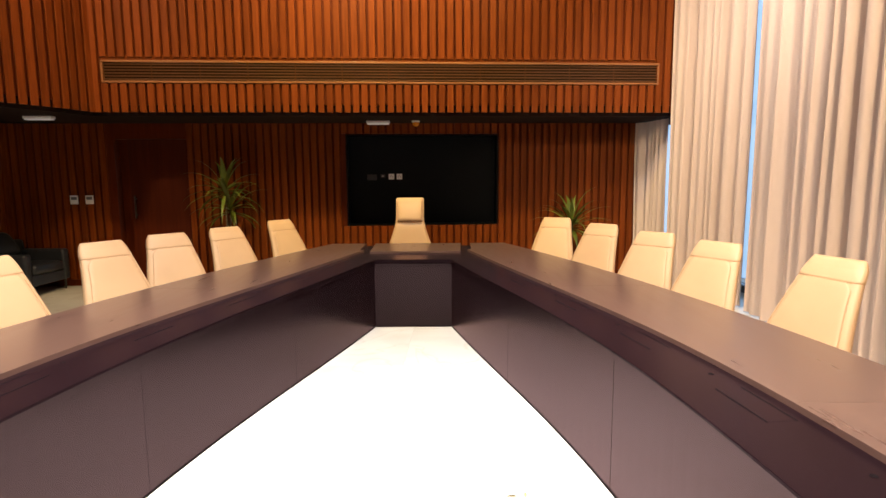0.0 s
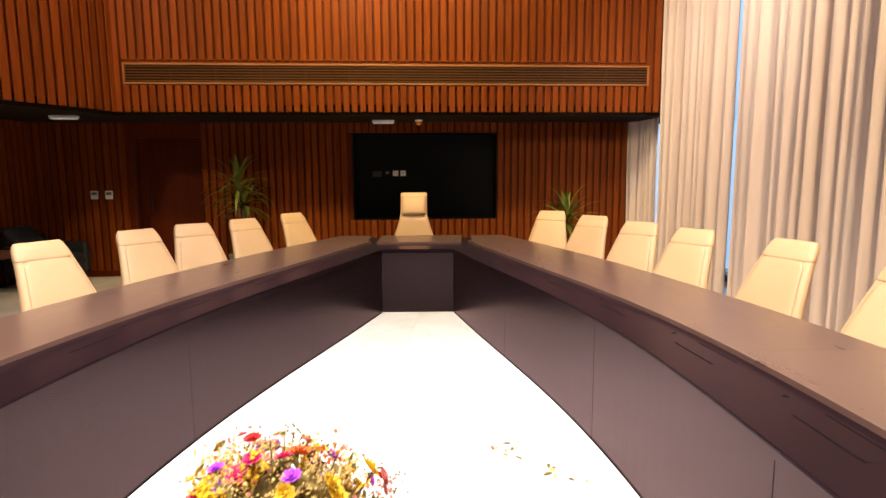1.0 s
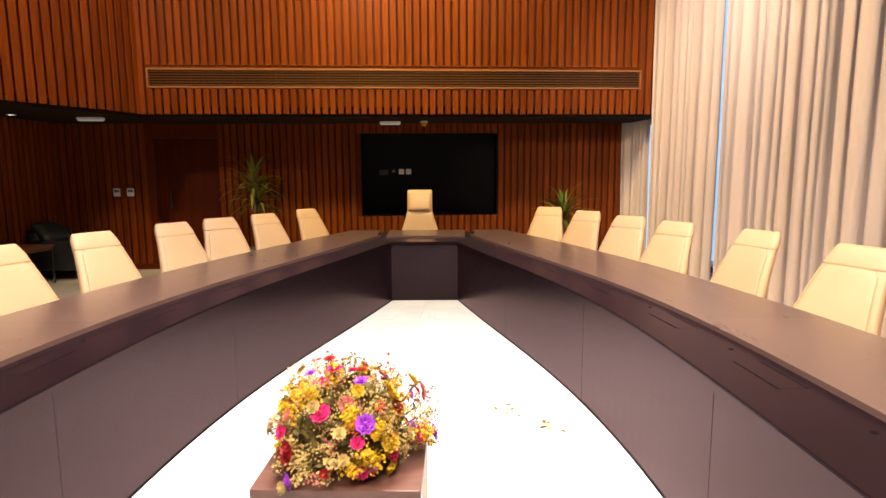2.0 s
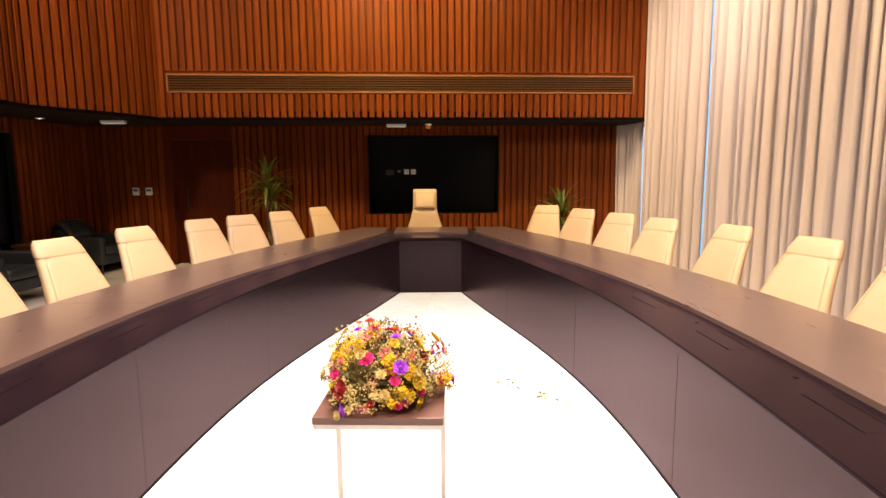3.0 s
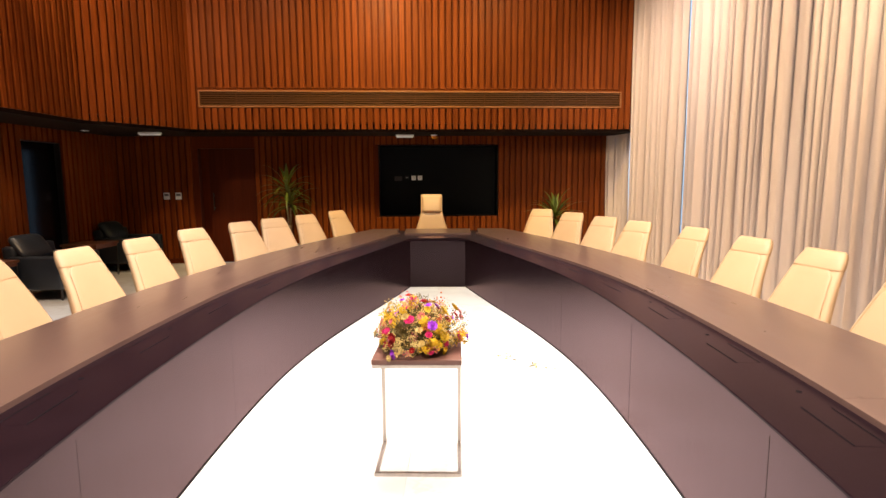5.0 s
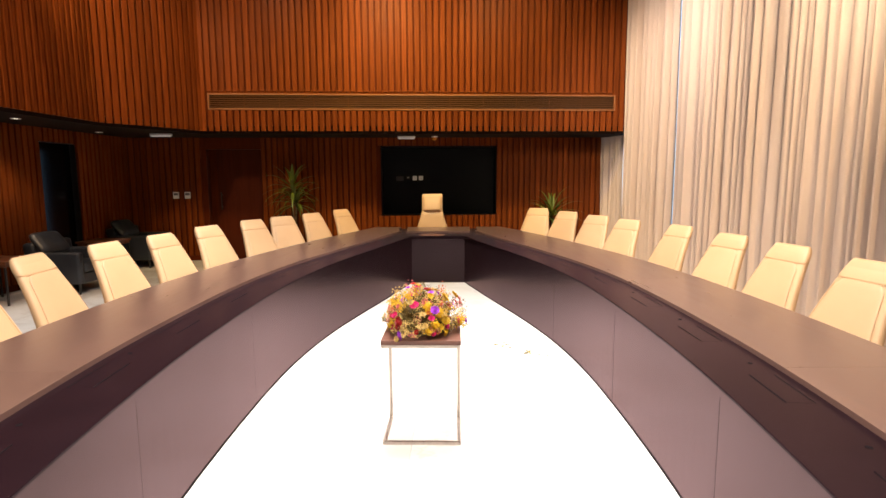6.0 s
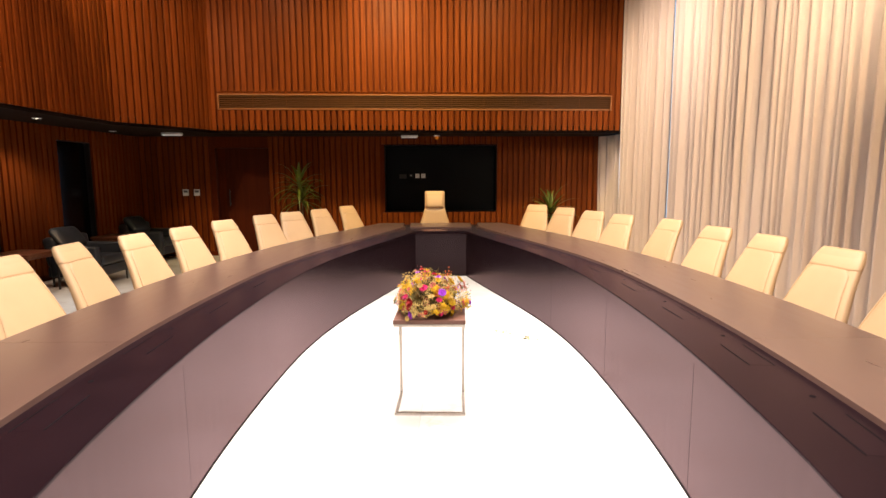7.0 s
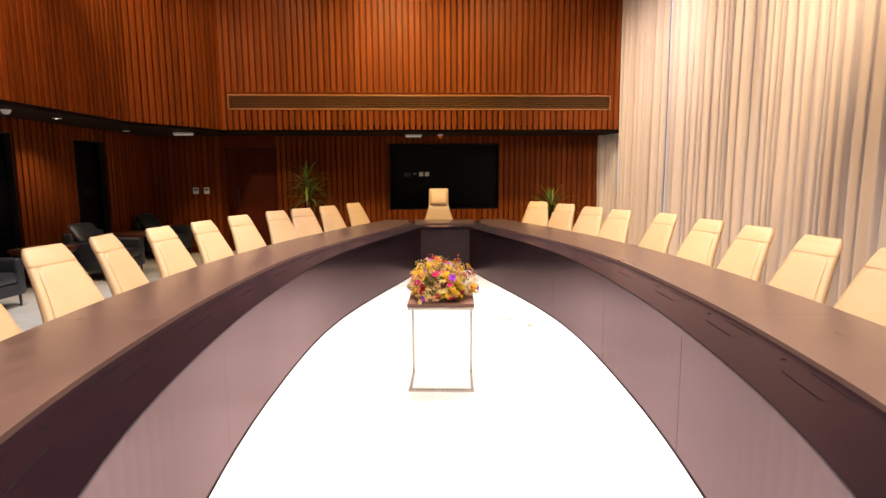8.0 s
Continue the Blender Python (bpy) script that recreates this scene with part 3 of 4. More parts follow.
def rosette(r, rows=3):
    """A dried flower head: rings of upturned petals round a centre, its face up z."""
    bm = bmesh.new()
    for row in range(rows):
        n = 9 - 2 * row
        rr = r * (1 - 0.28 * row)
        for i in range(n):
            a = 2 * math.pi * (i + 0.5 * row) / n
            ca, sa = math.cos(a), math.sin(a)
            h = 0.25 * rr + 0.22 * r * row
            w = rr * 0.42
            p0 = Vector((0.1 * r * ca, 0.1 * r * sa, 0.1 * r * row))
            p1 = Vector((0.65 * rr * ca - w * sa, 0.65 * rr * sa + w * ca, h * 0.6))
            p2 = Vector((rr * ca, rr * sa, h))
            p3 = Vector((0.65 * rr * ca + w * sa, 0.65 * rr * sa - w * ca, h * 0.6))
            q = Vector((0.6 * rr * ca, 0.6 * rr * sa, h * 0.25))
            vs = [bm.verts.new(p) for p in (p0, p1, p2, p3, q)]
            for t in ((0, 1, 4), (1, 2, 4), (2, 3, 4), (3, 0, 4)):
                bm.faces.new([vs[j] for j in t])
    blob(bm, Vector((0, 0, 0.4 * r)), 0.22 * r)
    return bm


heads = {k: finish("flower_head", rosette(0.026 if k not in ("cream", "pink") else 0.023), PETALS[k]) for k in PETALS}
order = ["magenta", "purple", "red", "pink", "cream", "yellow", "magenta", "purple", "yellow", "cream", "orange", "red", "pink"]
for i in range(84):
    u = math.sqrt((i + 0.5) / 84)
    a = 2.39996 * i + rng.uniform(-0.4, 0.4)
    p = dome(u, a, rng.uniform(1.05, 1.16))
    nrm = (p - Vector((0, 0, 0.06))).normalized() + Vector((rng.gauss(0, 0.25), rng.gauss(0, 0.25), rng.gauss(0, 0.25)))
    m = Matrix.Translation(p) @ nrm.to_track_quat("Z", "Y").to_matrix().to_4x4() @ Matrix.Rotation(rng.uniform(0, 6), 4, "Z") @ Matrix.Scale(rng.choice((0.7, 0.85, 0.95, 1.05, 1.2)), 4)
    part("flower_head", heads[order[rng.randrange(len(order))]], None, bouquet, m=m)
# sprays of small dry florets; the yellow ones stand in a few dense plumes
for name, kinds, count, florets, r0, spread in (("cream_filler", "cream", 120, 34, 0.0037, 0.012), ("yellow_filler", "yellow", 30, 95, 0.0047, 0.012), ("orange_filler", "orange", 10, 14, 0.005, 0.01),
                                                ("pink_filler", "pink", 34, 18, 0.004, 0.014)):
    bm = bmesh.new()
    for i in range(count):
        p = dome(math.sqrt(rng.random()), rng.uniform(0, 6.28), rng.uniform(0.84, 1.06) if kinds == "cream" else rng.uniform(0.98, 1.10))
        way = (p - Vector((0, 0, 0.05))).normalized() + Vector((rng.gauss(0, 0.4), rng.gauss(0, 0.4), 0.3))
        for j in range(florets):
            along = way * rng.uniform(-0.03, 0.022)
            blob(bm, p + along + Vector((rng.gauss(0, spread), rng.gauss(0, spread), rng.gauss(0, spread * 0.8))), r0 * rng.uniform(0.6, 1.35))
    tagged(part(name, bm, PETALS[kinds], bouquet), kind="stuff")
bm = bmesh.new()
rings = []
for k in range(9):
    u = 0.02 + 0.98 * k / 8
    rings.append([dome(u, 2 * math.pi * i / 22, 0.70 + 0.08 * math.sin(7 * i + 3 * k)) for i in range(22)])
loft(rings, bm)
tagged(part("foliage_mound", bm, MOUND, bouquet, "dense olive filler foliage"), kind="stuff")
bm = bmesh.new()
for i in range(320):
    a = rng.uniform(0, 6.28)
    u = math.sqrt(rng.random())
    q = dome(u, a, rng.uniform(0.8, 1.13) if i % 4 else rng.uniform(1.06, 1.16))
    q.z = max(q.z, 0.03)
    rod(Vector((q.x * 0.25, q.y * 0.25, 0.03)), q, 0.0016, 4, bm, 0.0009)
    if i % 4 == 0:
        for j in range(5):
            blob(bm, q + Vector((rng.gauss(0, 0.008), rng.gauss(0, 0.008), rng.gauss(0, 0.008))), 0.004)
for i in range(420):
    p = dome(math.sqrt(rng.random()), rng.uniform(0, 6.28), rng.uniform(0.6, 0.97))
    d = Vector((rng.gauss(0, 1), rng.gauss(0, 1), rng.gauss(0.3, 1))).normalized()
    s = d.orthogonal().normalized() * 0.006
    e = p + d * rng.uniform(0.02, 0.045)
    mid = (p + e) / 2
    vs = [bm.verts.new(v) for v in (p, mid + s, e, mid - s)]
    bm.faces.new(vs)
tagged(part("stems_and_leaves", bm, STEM, bouquet), kind="stuff")

# petals and bits of stem fallen on the marble
for i in range(16):
    bm = bmesh.new()
    w, l = rng.uniform(0.006, 0.012), rng.uniform(0.012, 0.03)
    ring = [(w * math.cos(a) * (1 - 0.3 * math.sin(a)), l * math.sin(a), 0.003 + 0.005 * math.cos(a) ** 2) for a in (2 * math.pi * k / 8 for k in range(8))]
    low = [bm.verts.new((x, y, z - 0.0015)) for x, y, z in ring]
    top = [bm.verts.new(p) for p in ring]
    bm.faces.new(top)
    bm.faces.new(low[::-1])
    for k in range(8):
        bm.faces.new((low[k], low[(k + 1) % 8], top[(k + 1) % 8], top[k]))
    along = rng.choice((0.0, 0.0, 0.55, 0.9))
    petal = part("fallen_petal", bm, (PETALS["cream"], STEM)[i % 2], None, m=pose(0.32 + 0.42 * along + rng.gauss(0, 0.05), 2.68 - 0.34 * along + rng.gauss(0, 0.06), 0, 0, 0, rng.uniform(0, 360)))
    tagged(petal, "dry petal fallen on the white marble floor", "petal", "fallen petals")

# ---- potted plants ----
def potted_plant(m, label, height, leaf, count, seed, crowns):
    r = random.Random(seed)
    p = thing("potted_plant", m, label, "plant")
    pot = part("pot", lathe([(0.13, 0.0), (0.14, 0.01), (0.185, 0.36), (0.195, 0.37), (0.195, 0.40), (0.175, 0.40), (0.17, 0.35), (0.0001, 0.345)], 24), POT, p, "dark ceramic pot", smooth=True)
    part("soil", lathe([(0.17, 0.345), (0.16, 0.36), (0.05, 0.368), (0.0001, 0.37)], 20), SOIL, pot)
    for cx, cy, cz in crowns:
        bm = bmesh.new()
        prev = Vector((cx * 0.3, cy * 0.3, 0.34))
        for k in range(1, 5):
            q = Vector((cx * (0.3 + 0.7 * k / 4), cy * (0.3 + 0.7 * k / 4), 0.34 + (cz - 0.34) * k / 4))
            rod(prev, q, 0.022 - 0.002 * k, 10, bm)
            prev = q
        part("stem", bm, BARK, p, smooth=True)
        for i in range(count):
            a = 2.39996 * i + r.uniform(-0.3, 0.3)
            up = 1.25 - 1.75 * (i / count) + r.uniform(-0.12, 0.12)
            length = leaf * r.uniform(0.75, 1.1)
            w = 0.036 * r.uniform(0.8, 1.2)
            d = Vector((math.cos(a), math.sin(a), 0))
            s = Vector((-d.y, d.x, 0))
            pos = Vector((cx, cy, cz + 0.10 * (1 - i / count) - 0.05))
            bm = bmesh.new()
            rows = []
            n = 8
            for k in range(n + 1):
                t = k / n
                ww = w * (0.55 + 0.9 * t if t < 0.4 else max(0.02, (1 - t) / 0.6 * 0.91))
                droop = up - (1.15 + 0.5 * r.random() * 0.2) * t * t
                rows.append([bm.verts.new(pos + s * ww + Vector((0, 0, 0.25 * ww))), bm.verts.new(pos), bm.verts.new(pos - s * ww + Vector((0, 0, 0.25 * ww)))])
                pos = pos + (d * math.cos(droop) + Vector((0, 0, math.sin(droop)))) * (length / n)
            for q0, q1 in zip(rows, rows[1:]):
                bm.faces.new((q0[0], q0[1], q1[1], q1[0]))
                bm.faces.new((q0[1], q0[2], q1[2], q1[1]))
            part("leaf", bm, LEAF, p, smooth=True)
    return p


potted_plant(pose(-3.26, 8.02, 0), "tall potted yucca with long drooping green leaves", 1.8, 0.64, 26, 3, [(0, 0, 1.42), (0.05, 0.03, 1.16)])
potted_plant(pose(1.76, 8.42, 0), "potted yucca with arching green leaves", 1.3, 0.66, 40, 5, [(0, 0, 0.86)])


# ---- lounge along the wall ----
def armchair(m, label, pillow=True):
    c = thing("armchair", m, label, "armchair", "armchairs along the wall")
    part("base", box(-0.40, 0.40, -0.38, 0.36, 0.15, 0.30, 0.015), BLACKLEATHER, c)
    part("seat_cushion", box(-0.29, 0.29, -0.40, 0.22, 0.302, 0.44, 0.045), BLACKLEATHER, c, smooth=True)
    bm = box(-0.39, 0.39, 0.20, 0.38, 0.30, 0.74, 0.05)
    bmesh.ops.rotate(bm, verts=bm.verts, cent=(0, 0.3, 0.3), matrix=Matrix.Rotation(radians(-7), 3, "X"))
    part("backrest", bm, BLACKLEATHER, c, smooth=True)
    for sx in (-1, 1):
        part("arm", box(min(sx * 0.295, sx * 0.42), max(sx * 0.295, sx * 0.42), -0.39, 0.32, 0.151, 0.60, 0.035), BLACKLEATHER, c, smooth=True)
        for y in (-0.34, 0.32):
            part("leg", rod((sx * 0.36, y, 0), (sx * 0.36, y, 0.155), 0.012, 8, None, 0.018), BLACKGAP, c)
    if pillow:
        rings = [super_ring(0, 0, -0.07 + 0.14 * k / 8, 0.25 * math.sin(math.pi * (0.08 + 0.84 * k / 8)) ** 0.35, 0.19 * math.sin(math.pi * (0.08 + 0.84 * k / 8)) ** 0.35, 24, 5) for k in range(9)]
        part("pillow", loft(rings), BLACKLEATHER, c, "dark leather back pillow", smooth=True, m=pose(-0.14, 0.20, 0.72, 50, 0, -8))
    return c


armchair(pose(-5.79, 5.40, 0, 0, 0, 90), "black leather armchair with a loose back pillow")
armchair(pose(-6.10, 7.72, 0, 0, 0, 90), "black leather armchair near the corner")
armchair(pose(-5.95, 3.05, 0, 0, 0, 90), "black leather armchair beside a side table")


def side_table(m):
    t = thing("side_table", m, "dark wood side table on thin black legs", "side table", "side tables between armchairs")
    part("tabletop", box(-0.3, 0.3, -0.3, 0.3, 0.545, 0.58, 0.004), SIDEWOOD, t)
    part("apron", box(-0.28, 0.28, -0.28, 0.28, 0.50, 0.544, 0.002), SIDEWOOD, t)
    for x in (-0.27, 0.27):
        for y in (-0.27, 0.27):
            part("leg", box(x - 0.011, x + 0.011, y - 0.011, y + 0.011, 0, 0.499, 0.002), BLACKGAP, t)
    return t


st = side_table(pose(-6.24, 6.84, 0))
copy_thing(st, pose(-6.17, 4.60, 0))

# ---- fixtures ----
def emergency_light(m, w):
    t = thing("emergency_light", m, "slim white emergency light under the soffit", "light fitting", "emergency lights")
    part("housing", box(-w / 2, w / 2, -0.05, 0.05, -0.035, 0, 0.006), WHITEPLASTIC, t)
    part("diffuser", box(-w / 2 + 0.012, w / 2 - 0.012, -0.042, 0.042, -0.052, -0.0355, 0.005), DIMGLOW, t, "dim frosted diffuser")


emergency_light(pose(-5.42, 7.42, SOF, 0, 0, SKEW), 0.36)
emergency_light(pose(-1.10, 8.42, SOF, 0, 0, SKEW), 0.34)
alarm = thing("alarm_beacon", pose(-0.55, 8.45, SOF), "round orange alarm beacon under the soffit", "alarm")
part("base", lathe([(0.06, 0), (0.06, -0.02), (0.05, -0.025)], 20), WHITEPLASTIC, alarm)
part("lens", lathe([(0.05, -0.0255), (0.052, -0.045), (0.04, -0.07), (0.015, -0.082), (0.0001, -0.083)], 20), ORANGE, alarm, "orange lens", smooth=True)
for x, y, lit in ((-5.99, 4.86, 1), (-6.25, 6.97, 1)):
    d = thing("downlight", pose(x, y, SOF), "small round recessed downlight in the soffit", "light fitting", "downlights")
    part("ring", lathe([(0.042, -0.001), (0.06, -0.001), (0.062, -0.008), (0.045, -0.012), (0.042, -0.004)], 24), WHITEPLASTIC, d, smooth=True)
    part("lens", lathe([(0.041, -0.001), (0.041, -0.006), (0.0001, -0.007)], 20), LAMPGLOW, d, "glowing lens")


smoke = thing("smoke_detector", pose(-5.93, 3.88, SOF), "white domed smoke detector on the soffit", "detector")
part("base", lathe([(0.06, 0), (0.06, -0.014), (0.052, -0.018)], 22), WHITEPLASTIC, smoke)
part("dome", lathe([(0.05, -0.0185), (0.05, -0.03), (0.038, -0.05), (0.015, -0.058), (0.0001, -0.059)], 22), WHITEPLASTIC, smoke, "ribbed white dome", smooth=True)


def plate(name, m, label, w, h, kind):
    t = thing(name, m, label, "switch" if kind else "socket", "wall plates")
    part("plate", box(-w / 2, w / 2, -0.012, 0, -h / 2, h / 2, 0.003), WHITEPLASTIC, t)
    if kind == 1:
        part("screen", box(-w * 0.36, w * 0.36, -0.0145, -0.0122, 0.0, h * 0.34, 0.001), GREYPLASTIC, t, "grey display")
        part("key", box(-w * 0.3, w * 0.3, -0.0145, -0.0122, -h * 0.36, -h * 0.14, 0.001), WHITEPLASTIC, t)
    elif kind == 0:
        for sx in (-1, 1):
            part("pin_hole", box(sx * w * 0.18 - 0.004, sx * w * 0.18 + 0.004, -0.0135, -0.0122, -0.012, 0.006), GREYPLASTIC, t)
        part("pin_hole", box(-0.004, 0.004, -0.0135, -0.0122, 0.014, 0.026), GREYPLASTIC, t)
    return t


# ---- bulkhead ----
def run(name, p, q, z0, z1, thick, mat, label, cap=None):
    """Wall piece from p to q seen from the room with p on the viewer's left: its room face looks to local -y."""
    w = wall_run(name, p, q, z0, z1, thick, mat, label)
    d = (Vector(q) - Vector(p)).length
    return w, d


WL = "dark timber wall clad in upright reddish slats"
bl, bl_len = run("wall_bulkhead_left", BULK[0], BULK[1], SOFF + 0.09, CEIL - 0.001, 0.1, BACKING, WL)
bf, bf_len = run("wall_bulkhead_facet", BULK[1], BULK[2], SOFF + 0.09, CEIL - 0.001, 0.1, BACKING, WL)
bt, bt_len = run("wall_bulkhead_turn", BULK[2], BULK[3], SOFF + 0.09, CEIL - 0.001, 0.1, BACKING, WL)
bb, bb_len = run("wall_bulkhead_front", BULK[3], BULK[4], SOFF + 0.09, CEIL - 0.001, 0.1, BACKING, WL)
SL = slat_mesh(CEIL - SOFF)
SL_DEEP = slat_mesh(CEIL - SOFF, 0.066, 0.046)
for w, ln in ((bl, bl_len), (bf, bf_len), (bt, bt_len)):
    slats(w, ln, SOFF - 0.012, CEIL, SL_DEEP if w is bl else SL, pitch=0.108 if w is bl else 0.115)
ca = math.cos(math.atan(SLOPE))
V0, V1 = (-4.50 - BULK[3][0]) / ca, (2.80 - BULK[3][0]) / ca
V0 = max(V0, 0.06)
VZ0, VZ1 = 2.865, 3.095
slats(bb, bb_len, SOFF - 0.012, CEIL, SL, start=0.05, skip=((V0 - 0.03, V1 + 0.03),))
up, low = slat_mesh(CEIL - VZ1 - 0.07), slat_mesh(VZ0 - 0.03 - SOFF + 0.012)
keep = ((-1, V0 - 0.03), (V1 + 0.03, 99))
slats(bb, bb_len, VZ1 + 0.07, CEIL, up, start=0.05, skip=keep)
slats(bb, bb_len, SOFF - 0.012, VZ0 - 0.03, low, start=0.05, skip=keep)
vent = thing("air_grille", pose(BULK[3][0], BULK[3][1], 0, 0, 0, SKEW), "long slim timber-framed air grille in the slatted wall", "vent")
# no real hollow: a flat dark sheet paints the shade behind the blades
part("recess", box(V0, V1, -0.012, -0.003, VZ0, VZ1), VENTSHADE, vent)
part("surround", box(V0 - 0.03, V1 + 0.03, -0.016, -0.003, VZ1 + 0.027, VZ1 + 0.10, 0.002), SLAT, vent, "flat timber fillet over the grille")
part("frame_rail", box(V0 - 0.025, V1 + 0.025, -0.05, -0.003, VZ1, VZ1 + 0.026, 0.003), TRIM, vent, "pale timber trim")
part("frame_rail", box(V0 - 0.025, V1 + 0.025, -0.05, -0.003, VZ0 - 0.026, VZ0, 0.003), TRIM, vent, "pale timber trim")
for x in (V0 - 0.025, V1 - 0.001):
    part("frame_stile", box(x, x + 0.026, -0.05, -0.003, VZ0 + 0.001, VZ1 - 0.001, 0.003), TRIM, vent, "pale timber trim")
blade = bmesh.new()
box(V0 + 0.002, V1 - 0.004, -0.014, 0.014, -0.002, 0.002, 0.0008, blade)
bmesh.ops.rotate(blade, verts=blade.verts, cent=(0, 0, 0), matrix=Matrix.Rotation(radians(32), 3, "X"))
blade = finish("blade", blade, BLADE)
for k in range(6):
    part("blade", blade, None, vent, m=pose(0, -0.031, VZ0 + 0.022 + 0.0372 * k))
for k in range(1, 12):
    x = V0 + (V1 - V0) * k / 12
    part("mullion", box(x - 0.004, x + 0.004, -0.0495, -0.0465, VZ0, VZ1), BLADE, vent)

# ---- back wall under the soffit ----
NX0, NX1, NZ0, NZ1 = -1.65, 0.70, 0.862, 2.265
BACK0 = (-6.75, back_y(-6.75))
bw = thing("wall_back", pose(BACK0[0], BACK0[1], 0, 0, 0, SKEW), "slatted timber wall with a black display niche and a door", "wall", kind="structure")


def bx(x):
    return (x - BACK0[0]) / ca


L_END = bx(3.02)
DX0, DX1, DTOP = bx(-4.87), bx(-4.0), 2.2
n0, n1 = bx(NX0), bx(NX1)
for x0, x1, z0, z1 in ((0, DX0 - 0.19, 0, SOF - 0.001), (DX0 - 0.19, DX1, DTOP, SOF - 0.001), (DX1, n0, 0, SOF - 0.001), (n0, n1, 0, NZ0), (n0, n1, NZ1, SOF - 0.001), (n1, L_END, 0, SOF - 0.001)):
    part("wall_panel", box(x0, x1, 0, 0.3, z0, z1), BACKING, bw)
part("niche_back", box(n0 + 0.001, n1 - 0.001, 0.22, 0.29, NZ0 + 0.001, NZ1 - 0.001), NICHE, bw, "matt black niche back")
bm = box(n0 + 0.0005, n0 + 0.02, 0.002, 0.219, NZ0 + 0.0005, NZ1 - 0.0005)
box(n1 - 0.02, n1 - 0.0005, 0.002, 0.219, NZ0 + 0.0005, NZ1 - 0.0005, 0, bm)
box(n0 + 0.021, n1 - 0.021, 0.002, 0.219, NZ0 + 0.0005, NZ0 + 0.02, 0, bm)
box(n0 + 0.021, n1 - 0.021, 0.002, 0.219, NZ1 - 0.02, NZ1 - 0.0005, 0, bm)
part("niche_lining", bm, NICHE, bw, "matt black niche lining")
# door leaf beside a dark recess
part("door_leaf", box(DX0, DX1 - 0.01, 0.02, 0.07, 0.008, DTOP - 0.006, 0.002), DOORWOOD, bw, "plain reddish timber door leaf")
part("door_recess", box(DX0 - 0.19, DX0 - 0.004, 0.16, 0.20, 0.0, DTOP), BACKING, bw, "dark recess beside the door")
bm = rod((DX0 + 0.075, -0.035, 1.02), (DX0 + 0.075, -0.035, 1.36), 0.012, 10)
rod((DX0 + 0.075, 0.02, 1.07), (DX0 + 0.075, -0.035, 1.07), 0.008, 8, bm)
rod((DX0 + 0.075, 0.02, 1.31), (DX0 + 0.075, -0.035, 1.31), 0.008, 8, bm)
part("door_pull", bm, BLACKGAP, bw, "dark bar pull")
FULL, BASE, HEAD = slat_mesh(SOF - 0.003 - 0.1), slat_mesh(NZ0 - 0.1 - 0.004), slat_mesh(SOF - 0.003 - NZ1 - 0.004)
slats(bw, L_END, 0.1, 0, FULL, skip=((DX0 - 0.23, DX1 + 0.03), (n0 - 0.03, n1 + 0.03)))
slats(bw, L_END, 0.1, 0, BASE, skip=((-1, n0 - 0.03), (n1 + 0.03, 99)))
slats(bw, L_END, NZ1 + 0.004, 0, HEAD, skip=((-1, n0 - 0.03), (n1 + 0.03, 99)))
for a, b in ((0, DX0 - 0.192), (DX1 + 0.002, L_END)):
    part("skirting", box(a, b, -0.03, -0.002, 0, 0.095, 0.002), BACKING, bw)
for x, zz, k in ((-5.66, 1.305, 1), (-5.44, 1.305, 1)):
    plate("thermostat", pose(x, back_y(x) - 0.042, zz, 0, 0, SKEW), "white wall thermostat with a small grey display", 0.115, 0.13, 1)
for x, zz in ((-0.86, 1.62), (-0.985, 1.62)):
    plate("wall_socket", pose(x, back_y(x) + 0.215, zz, 0, 0, SKEW), "white double socket plate on the black niche", 0.088, 0.088, 0)
t = thing("cable_outlet", pose(-1.12, back_y(-1.12) + 0.215, 1.63, 0, 0, SKEW), "small dark cable outlet plate in the niche", "socket")
part("plate", box(-0.035, 0.035, -0.01, 0, -0.03, 0.03, 0.002), BLACKGAP, t)
part("port", box(-0.016, 0.016, -0.012, -0.0102, -0.004, 0.004), WHITEPLASTIC, t)
t = thing("cable_outlet", pose(-1.29, back_y(-1.29) + 0.215, 1.61, 0, 0, SKEW), "dark blank cover plate in the niche", "socket")
part("plate", box(-0.075, 0.075, -0.01, 0, -0.045, 0.045, 0.002), BLACKGAP, t)

# ---- left wall of the bay ----
lw = thing("wall_left", pose(LEFT, -6.2, 0, 0, 0, 90), "slatted timber wall with two dark glass doors", "wall", kind="structure")


def ly(y):
    return y + 6.2


OPEN = ((ly(3.75), ly(4.74)), (ly(5.97), ly(6.84)))
LT = 2.215
edge = [0.0] + [v for o in OPEN for v in o] + [ly(8.6)]
for a, b in zip(edge[::2], edge[1::2]):
    part("wall_panel", box(a, b, 0, 0.2, 0, SOF - 0.001), BACKING, lw)
    slats(lw, b, 0.1, 0, FULL, start=a + 0.05)
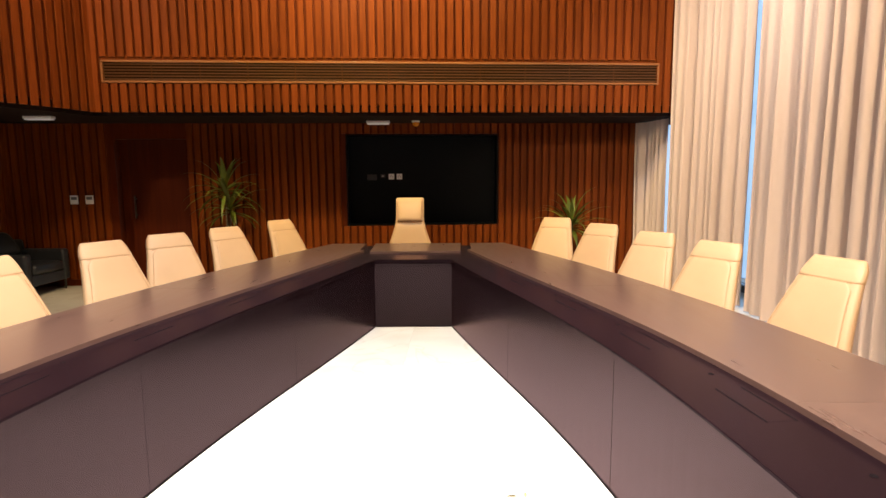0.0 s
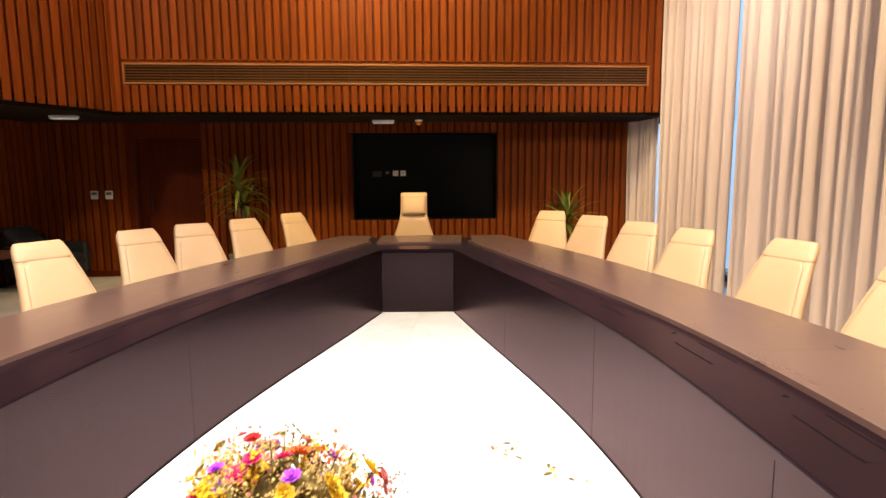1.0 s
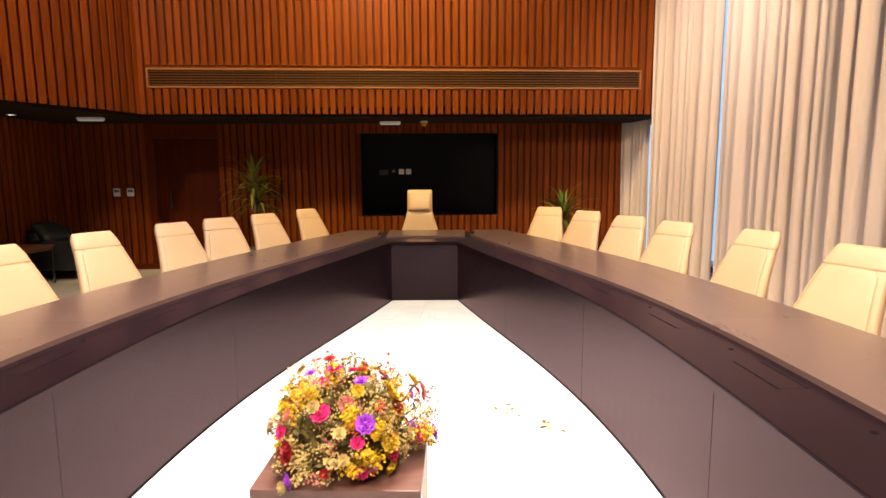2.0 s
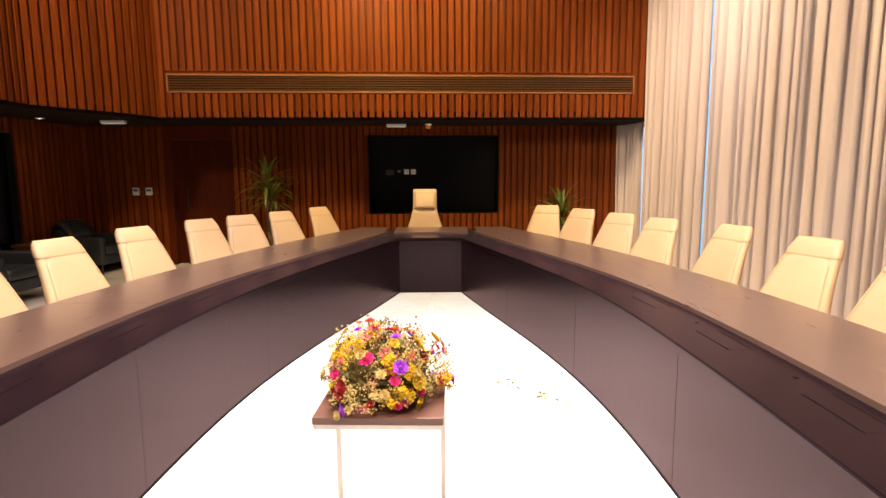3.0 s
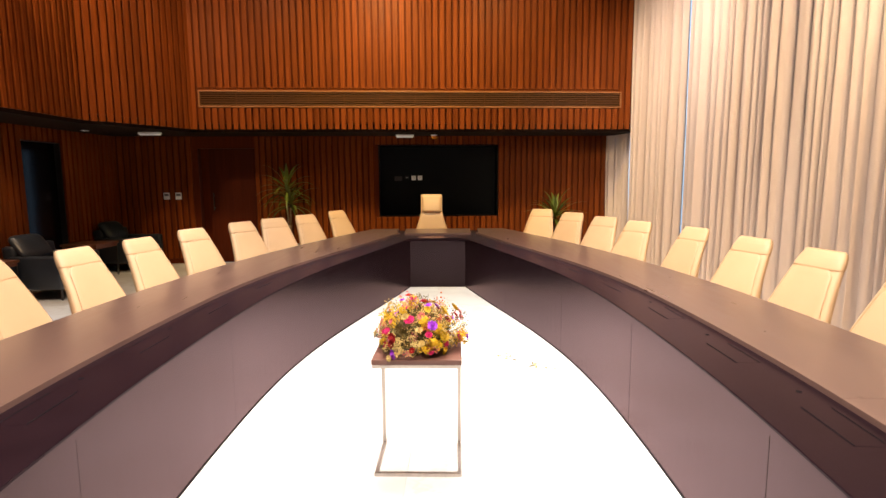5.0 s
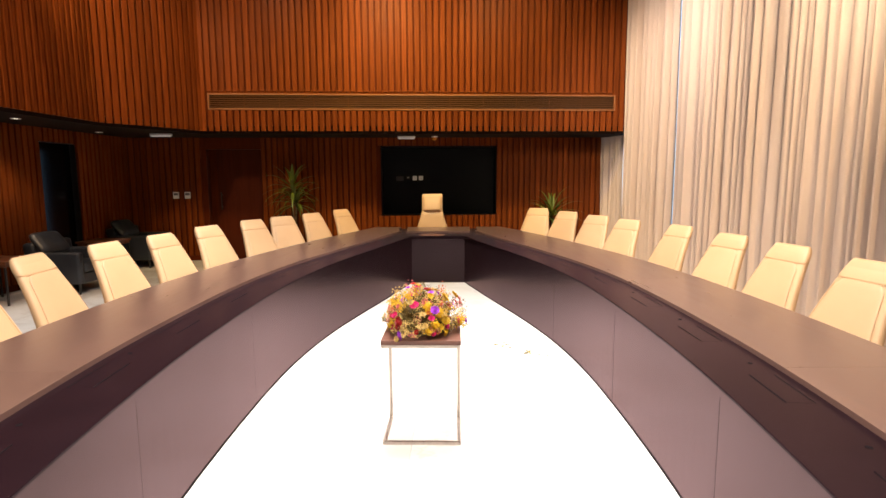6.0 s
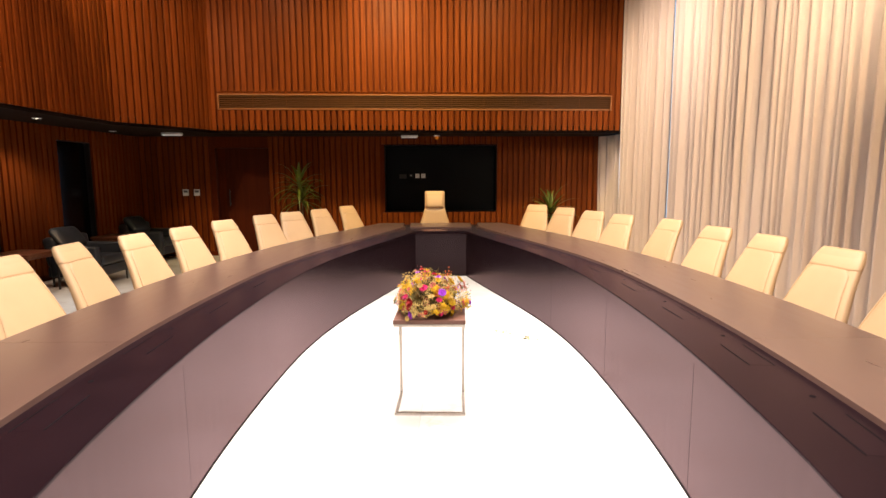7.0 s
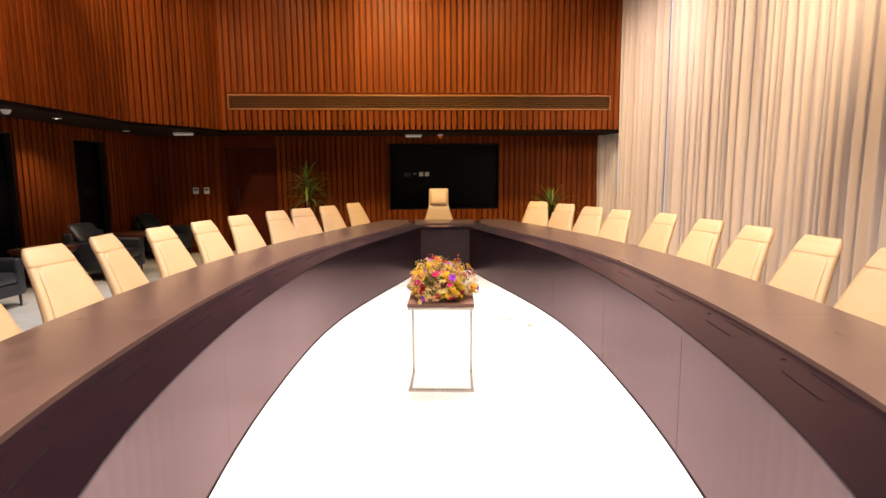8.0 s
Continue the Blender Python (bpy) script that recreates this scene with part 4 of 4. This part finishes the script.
for a, b in OPEN:
    part("wall_panel", box(a, b, 0, 0.2, LT, SOF - 0.001), BACKING, lw)
    door = part("glass_door", box(a + 0.012, b - 0.012, 0.10, 0.115, 0.006, LT - 0.006, 0.002), DARKGLASS, lw, "dark reflective glass door")
    part("handle", rod((a + 0.09, 0.06, 0.95), (a + 0.09, 0.06, 1.25), 0.011, 10), BLACKGAP, door)
    for x0, x1, z0, z1 in ((a, a + 0.011, 0, LT), (b - 0.011, b, 0, LT), (a + 0.0115, b - 0.0115, LT - 0.0055, LT - 0.0001)):
        part("frame", box(x0 + 0.0004, x1 - 0.0004, 0.004, 0.15, z0, z1), BLACKGAP, lw)
    head = slat_mesh(SOF - 0.003 - LT - 0.002)
    slats(lw, b - 0.02, LT + 0.002, 0, head, start=a + 0.05)
# closes the room out of view; its dark tone deepens the shade
tagged(part("wall_behind", box(-6.9, 4.6, -6.4, -6.2, 0, CEIL - 0.001), WALLPAINT), "unseen plain end wall, browned to cut bounce light", "wall", kind="structure")

# ---- window wall and curtains ----
ww = thing("window_1", pose(0, 0, 0), "floor-to-ceiling glazed wall behind the curtains", "window", kind="structure")
GX = 3.98
part("sill", box(GX - 0.02, GX + 0.12, -6.2, 9.2, 0, 0.1, 0.004), BLACKGAP, ww)
part("head", box(GX - 0.02, GX + 0.12, -6.2, 8.0, CEIL - 0.15, CEIL - 0.002, 0.004), BLACKGAP, ww)
ys = [-6.2, -3.1, 0.0, 3.1, 5.4, 9.2]
for y in ys:
    part("mullion", box(GX - 0.02, GX + 0.1, y - 0.03, y + 0.03, 0.101, CEIL - 0.151, 0.003), BLACKGAP, ww)
PANE, _nt, _b = nodes_of("window_glass", 0.02)
_b.inputs["Transmission Weight"].default_value, _b.inputs["IOR"].default_value = 1.0, 1.45
_b.inputs["Base Color"].default_value = (0.9, 0.95, 1.0, 1)
for a, b in zip(ys, ys[1:]):
    pane = part("pane", box(GX + 0.03, GX + 0.042, a + 0.031, b - 0.031, 0.102, CEIL - 0.152), PANE, ww)
    pane.visible_shadow = False
pane = part("pane", box(3.06, 3.96, 9.40, 9.412, 0.002, SOF - 0.002), PANE, ww)
pane.visible_shadow = False
tagged(part("backdrop", box(7.0, 7.1, -30, 40, -6, 30), SKYGLOW), "plain bright blue sky outside the windows", "sky", kind="structure")


def curtain(name, path, z0, z1, seed, label, amp=0.065, lam=(0.13, 0.27)):
    """A hanging cloth that follows a plan path in uneven folds."""
    r = random.Random(seed)
    pts = [Vector(p) for p in path]
    cum = [0.0]
    for a, b in zip(pts, pts[1:]):
        cum.append(cum[-1] + (b - a).length)
    total = cum[-1]
    # phases of the folds
    knots, s = [0.0], 0.0
    while s < total + 0.3:
        s += r.uniform(*lam) * r.choice((0.8, 1.0, 1.0, 1.35))
        knots.append(s)
    amps = [amp * r.choice((0.55, 0.8, 1.0, 1.2)) * r.uniform(0.85, 1.15) for _ in knots]
    for k in (0, 1, -3, -2, -1):
        amps[k] *= 0.45
    rows = []
    zs = [z0 + (z1 - z0) * k / 14 for k in range(15)]
    n = int(total / 0.009)
    lean = [r.uniform(-0.03, 0.03) for _ in knots]
    skew = [r.choice((-0.5, 0.5, 0.15, -0.2)) for _ in knots]
    for z in zs:
        f = (z - z0) / (z1 - z0)
        row = []
        for i in range(n + 1):
            s = total * i / n
            k = int(np.searchsorted(knots, s, side="right")) - 1
            t = (s - knots[k]) / (knots[k + 1] - knots[k])
            j = min(len(cum) - 2, max(0, int(np.searchsorted(cum, s, side="right")) - 1))
            d = (pts[j + 1] - pts[j])
            d = d / d.length
            base = pts[j] + d * (s - cum[j])
            nrm = Vector((-d.y, d.x))
            a = amps[k] + (amps[k + 1] - amps[k]) * t
            u = t + skew[k] * math.sin(2 * math.pi * t) / (2 * math.pi)
            wave = math.sin(2 * math.pi * u) + 0.12 * math.sin(6 * math.pi * u + k + 0.8 * f)
            off = a * (1.1 - 0.35 * f) * wave + 0.006 * math.sin(9 * s + 2.2 * f * 3)
            base = base + d * (lean[k] * (1 - t) + lean[k + 1] * t) * (1 - f) + nrm * off
            row.append((base.x, base.y, z))
        rows.append(row)
    verts = [v for row in rows for v in row]
    w = n + 1
    faces = [(a * w + b, a * w + b + 1, (a + 1) * w + b + 1, (a + 1) * w + b) for a in range(len(zs) - 1) for b in range(n)]
    me = bpy.data.meshes.new(name)
    me.from_pydata(verts, [], faces)
    me.materials.append(CURTAIN)
    for p in me.polygons:
        p.use_smooth = True
    return tagged(new(name, me), label, "curtain", "curtains")


curtain("curtain", [(2.84, 9.02), (3.0, 8.84), (3.115, 8.36)], 0.015, SOF - 0.01, 4, "beige curtain hanging under the soffit", 0.05, (0.1, 0.18))
curtain("curtain", [(2.99, 8.02), (3.26, 7.4), (3.47, 6.80)], 0.015, CEIL - 0.02, 11, "tall beige curtain hanging in soft folds", 0.085, (0.11, 0.18))
curtain("curtain", [(3.40, 6.57), (3.50, 5.4), (3.52, 3.4), (3.5, 1.0), (3.5, -6.1)], 0.015, CEIL - 0.02, 21, "wide tall beige curtain in soft uneven folds", 0.088, (0.13, 0.25))
part("curtain_rail", box(3.3, 3.6, -6.1, 7.9, CEIL - 0.018, CEIL - 0.002), WHITEPLASTIC)
tagged(bpy.data.objects["curtain_rail"], "white ceiling curtain track", "rail", kind="structure")

# ---- marble floor slabs ----
TILE = 1.2
tile = finish("floor_tile", box(-TILE / 2 + 0.0005, TILE / 2 - 0.0005, -TILE / 2 + 0.0005, TILE / 2 - 0.0005, -0.0118, 0.0, 0.0005), MARBLE)
for i in range(9):
    for j in range(13):
        part("floor_tile", tile, None, floor, m=pose(-6.4 + TILE * (i + 0.5), -6.1 + TILE * (j + 0.5), 0))
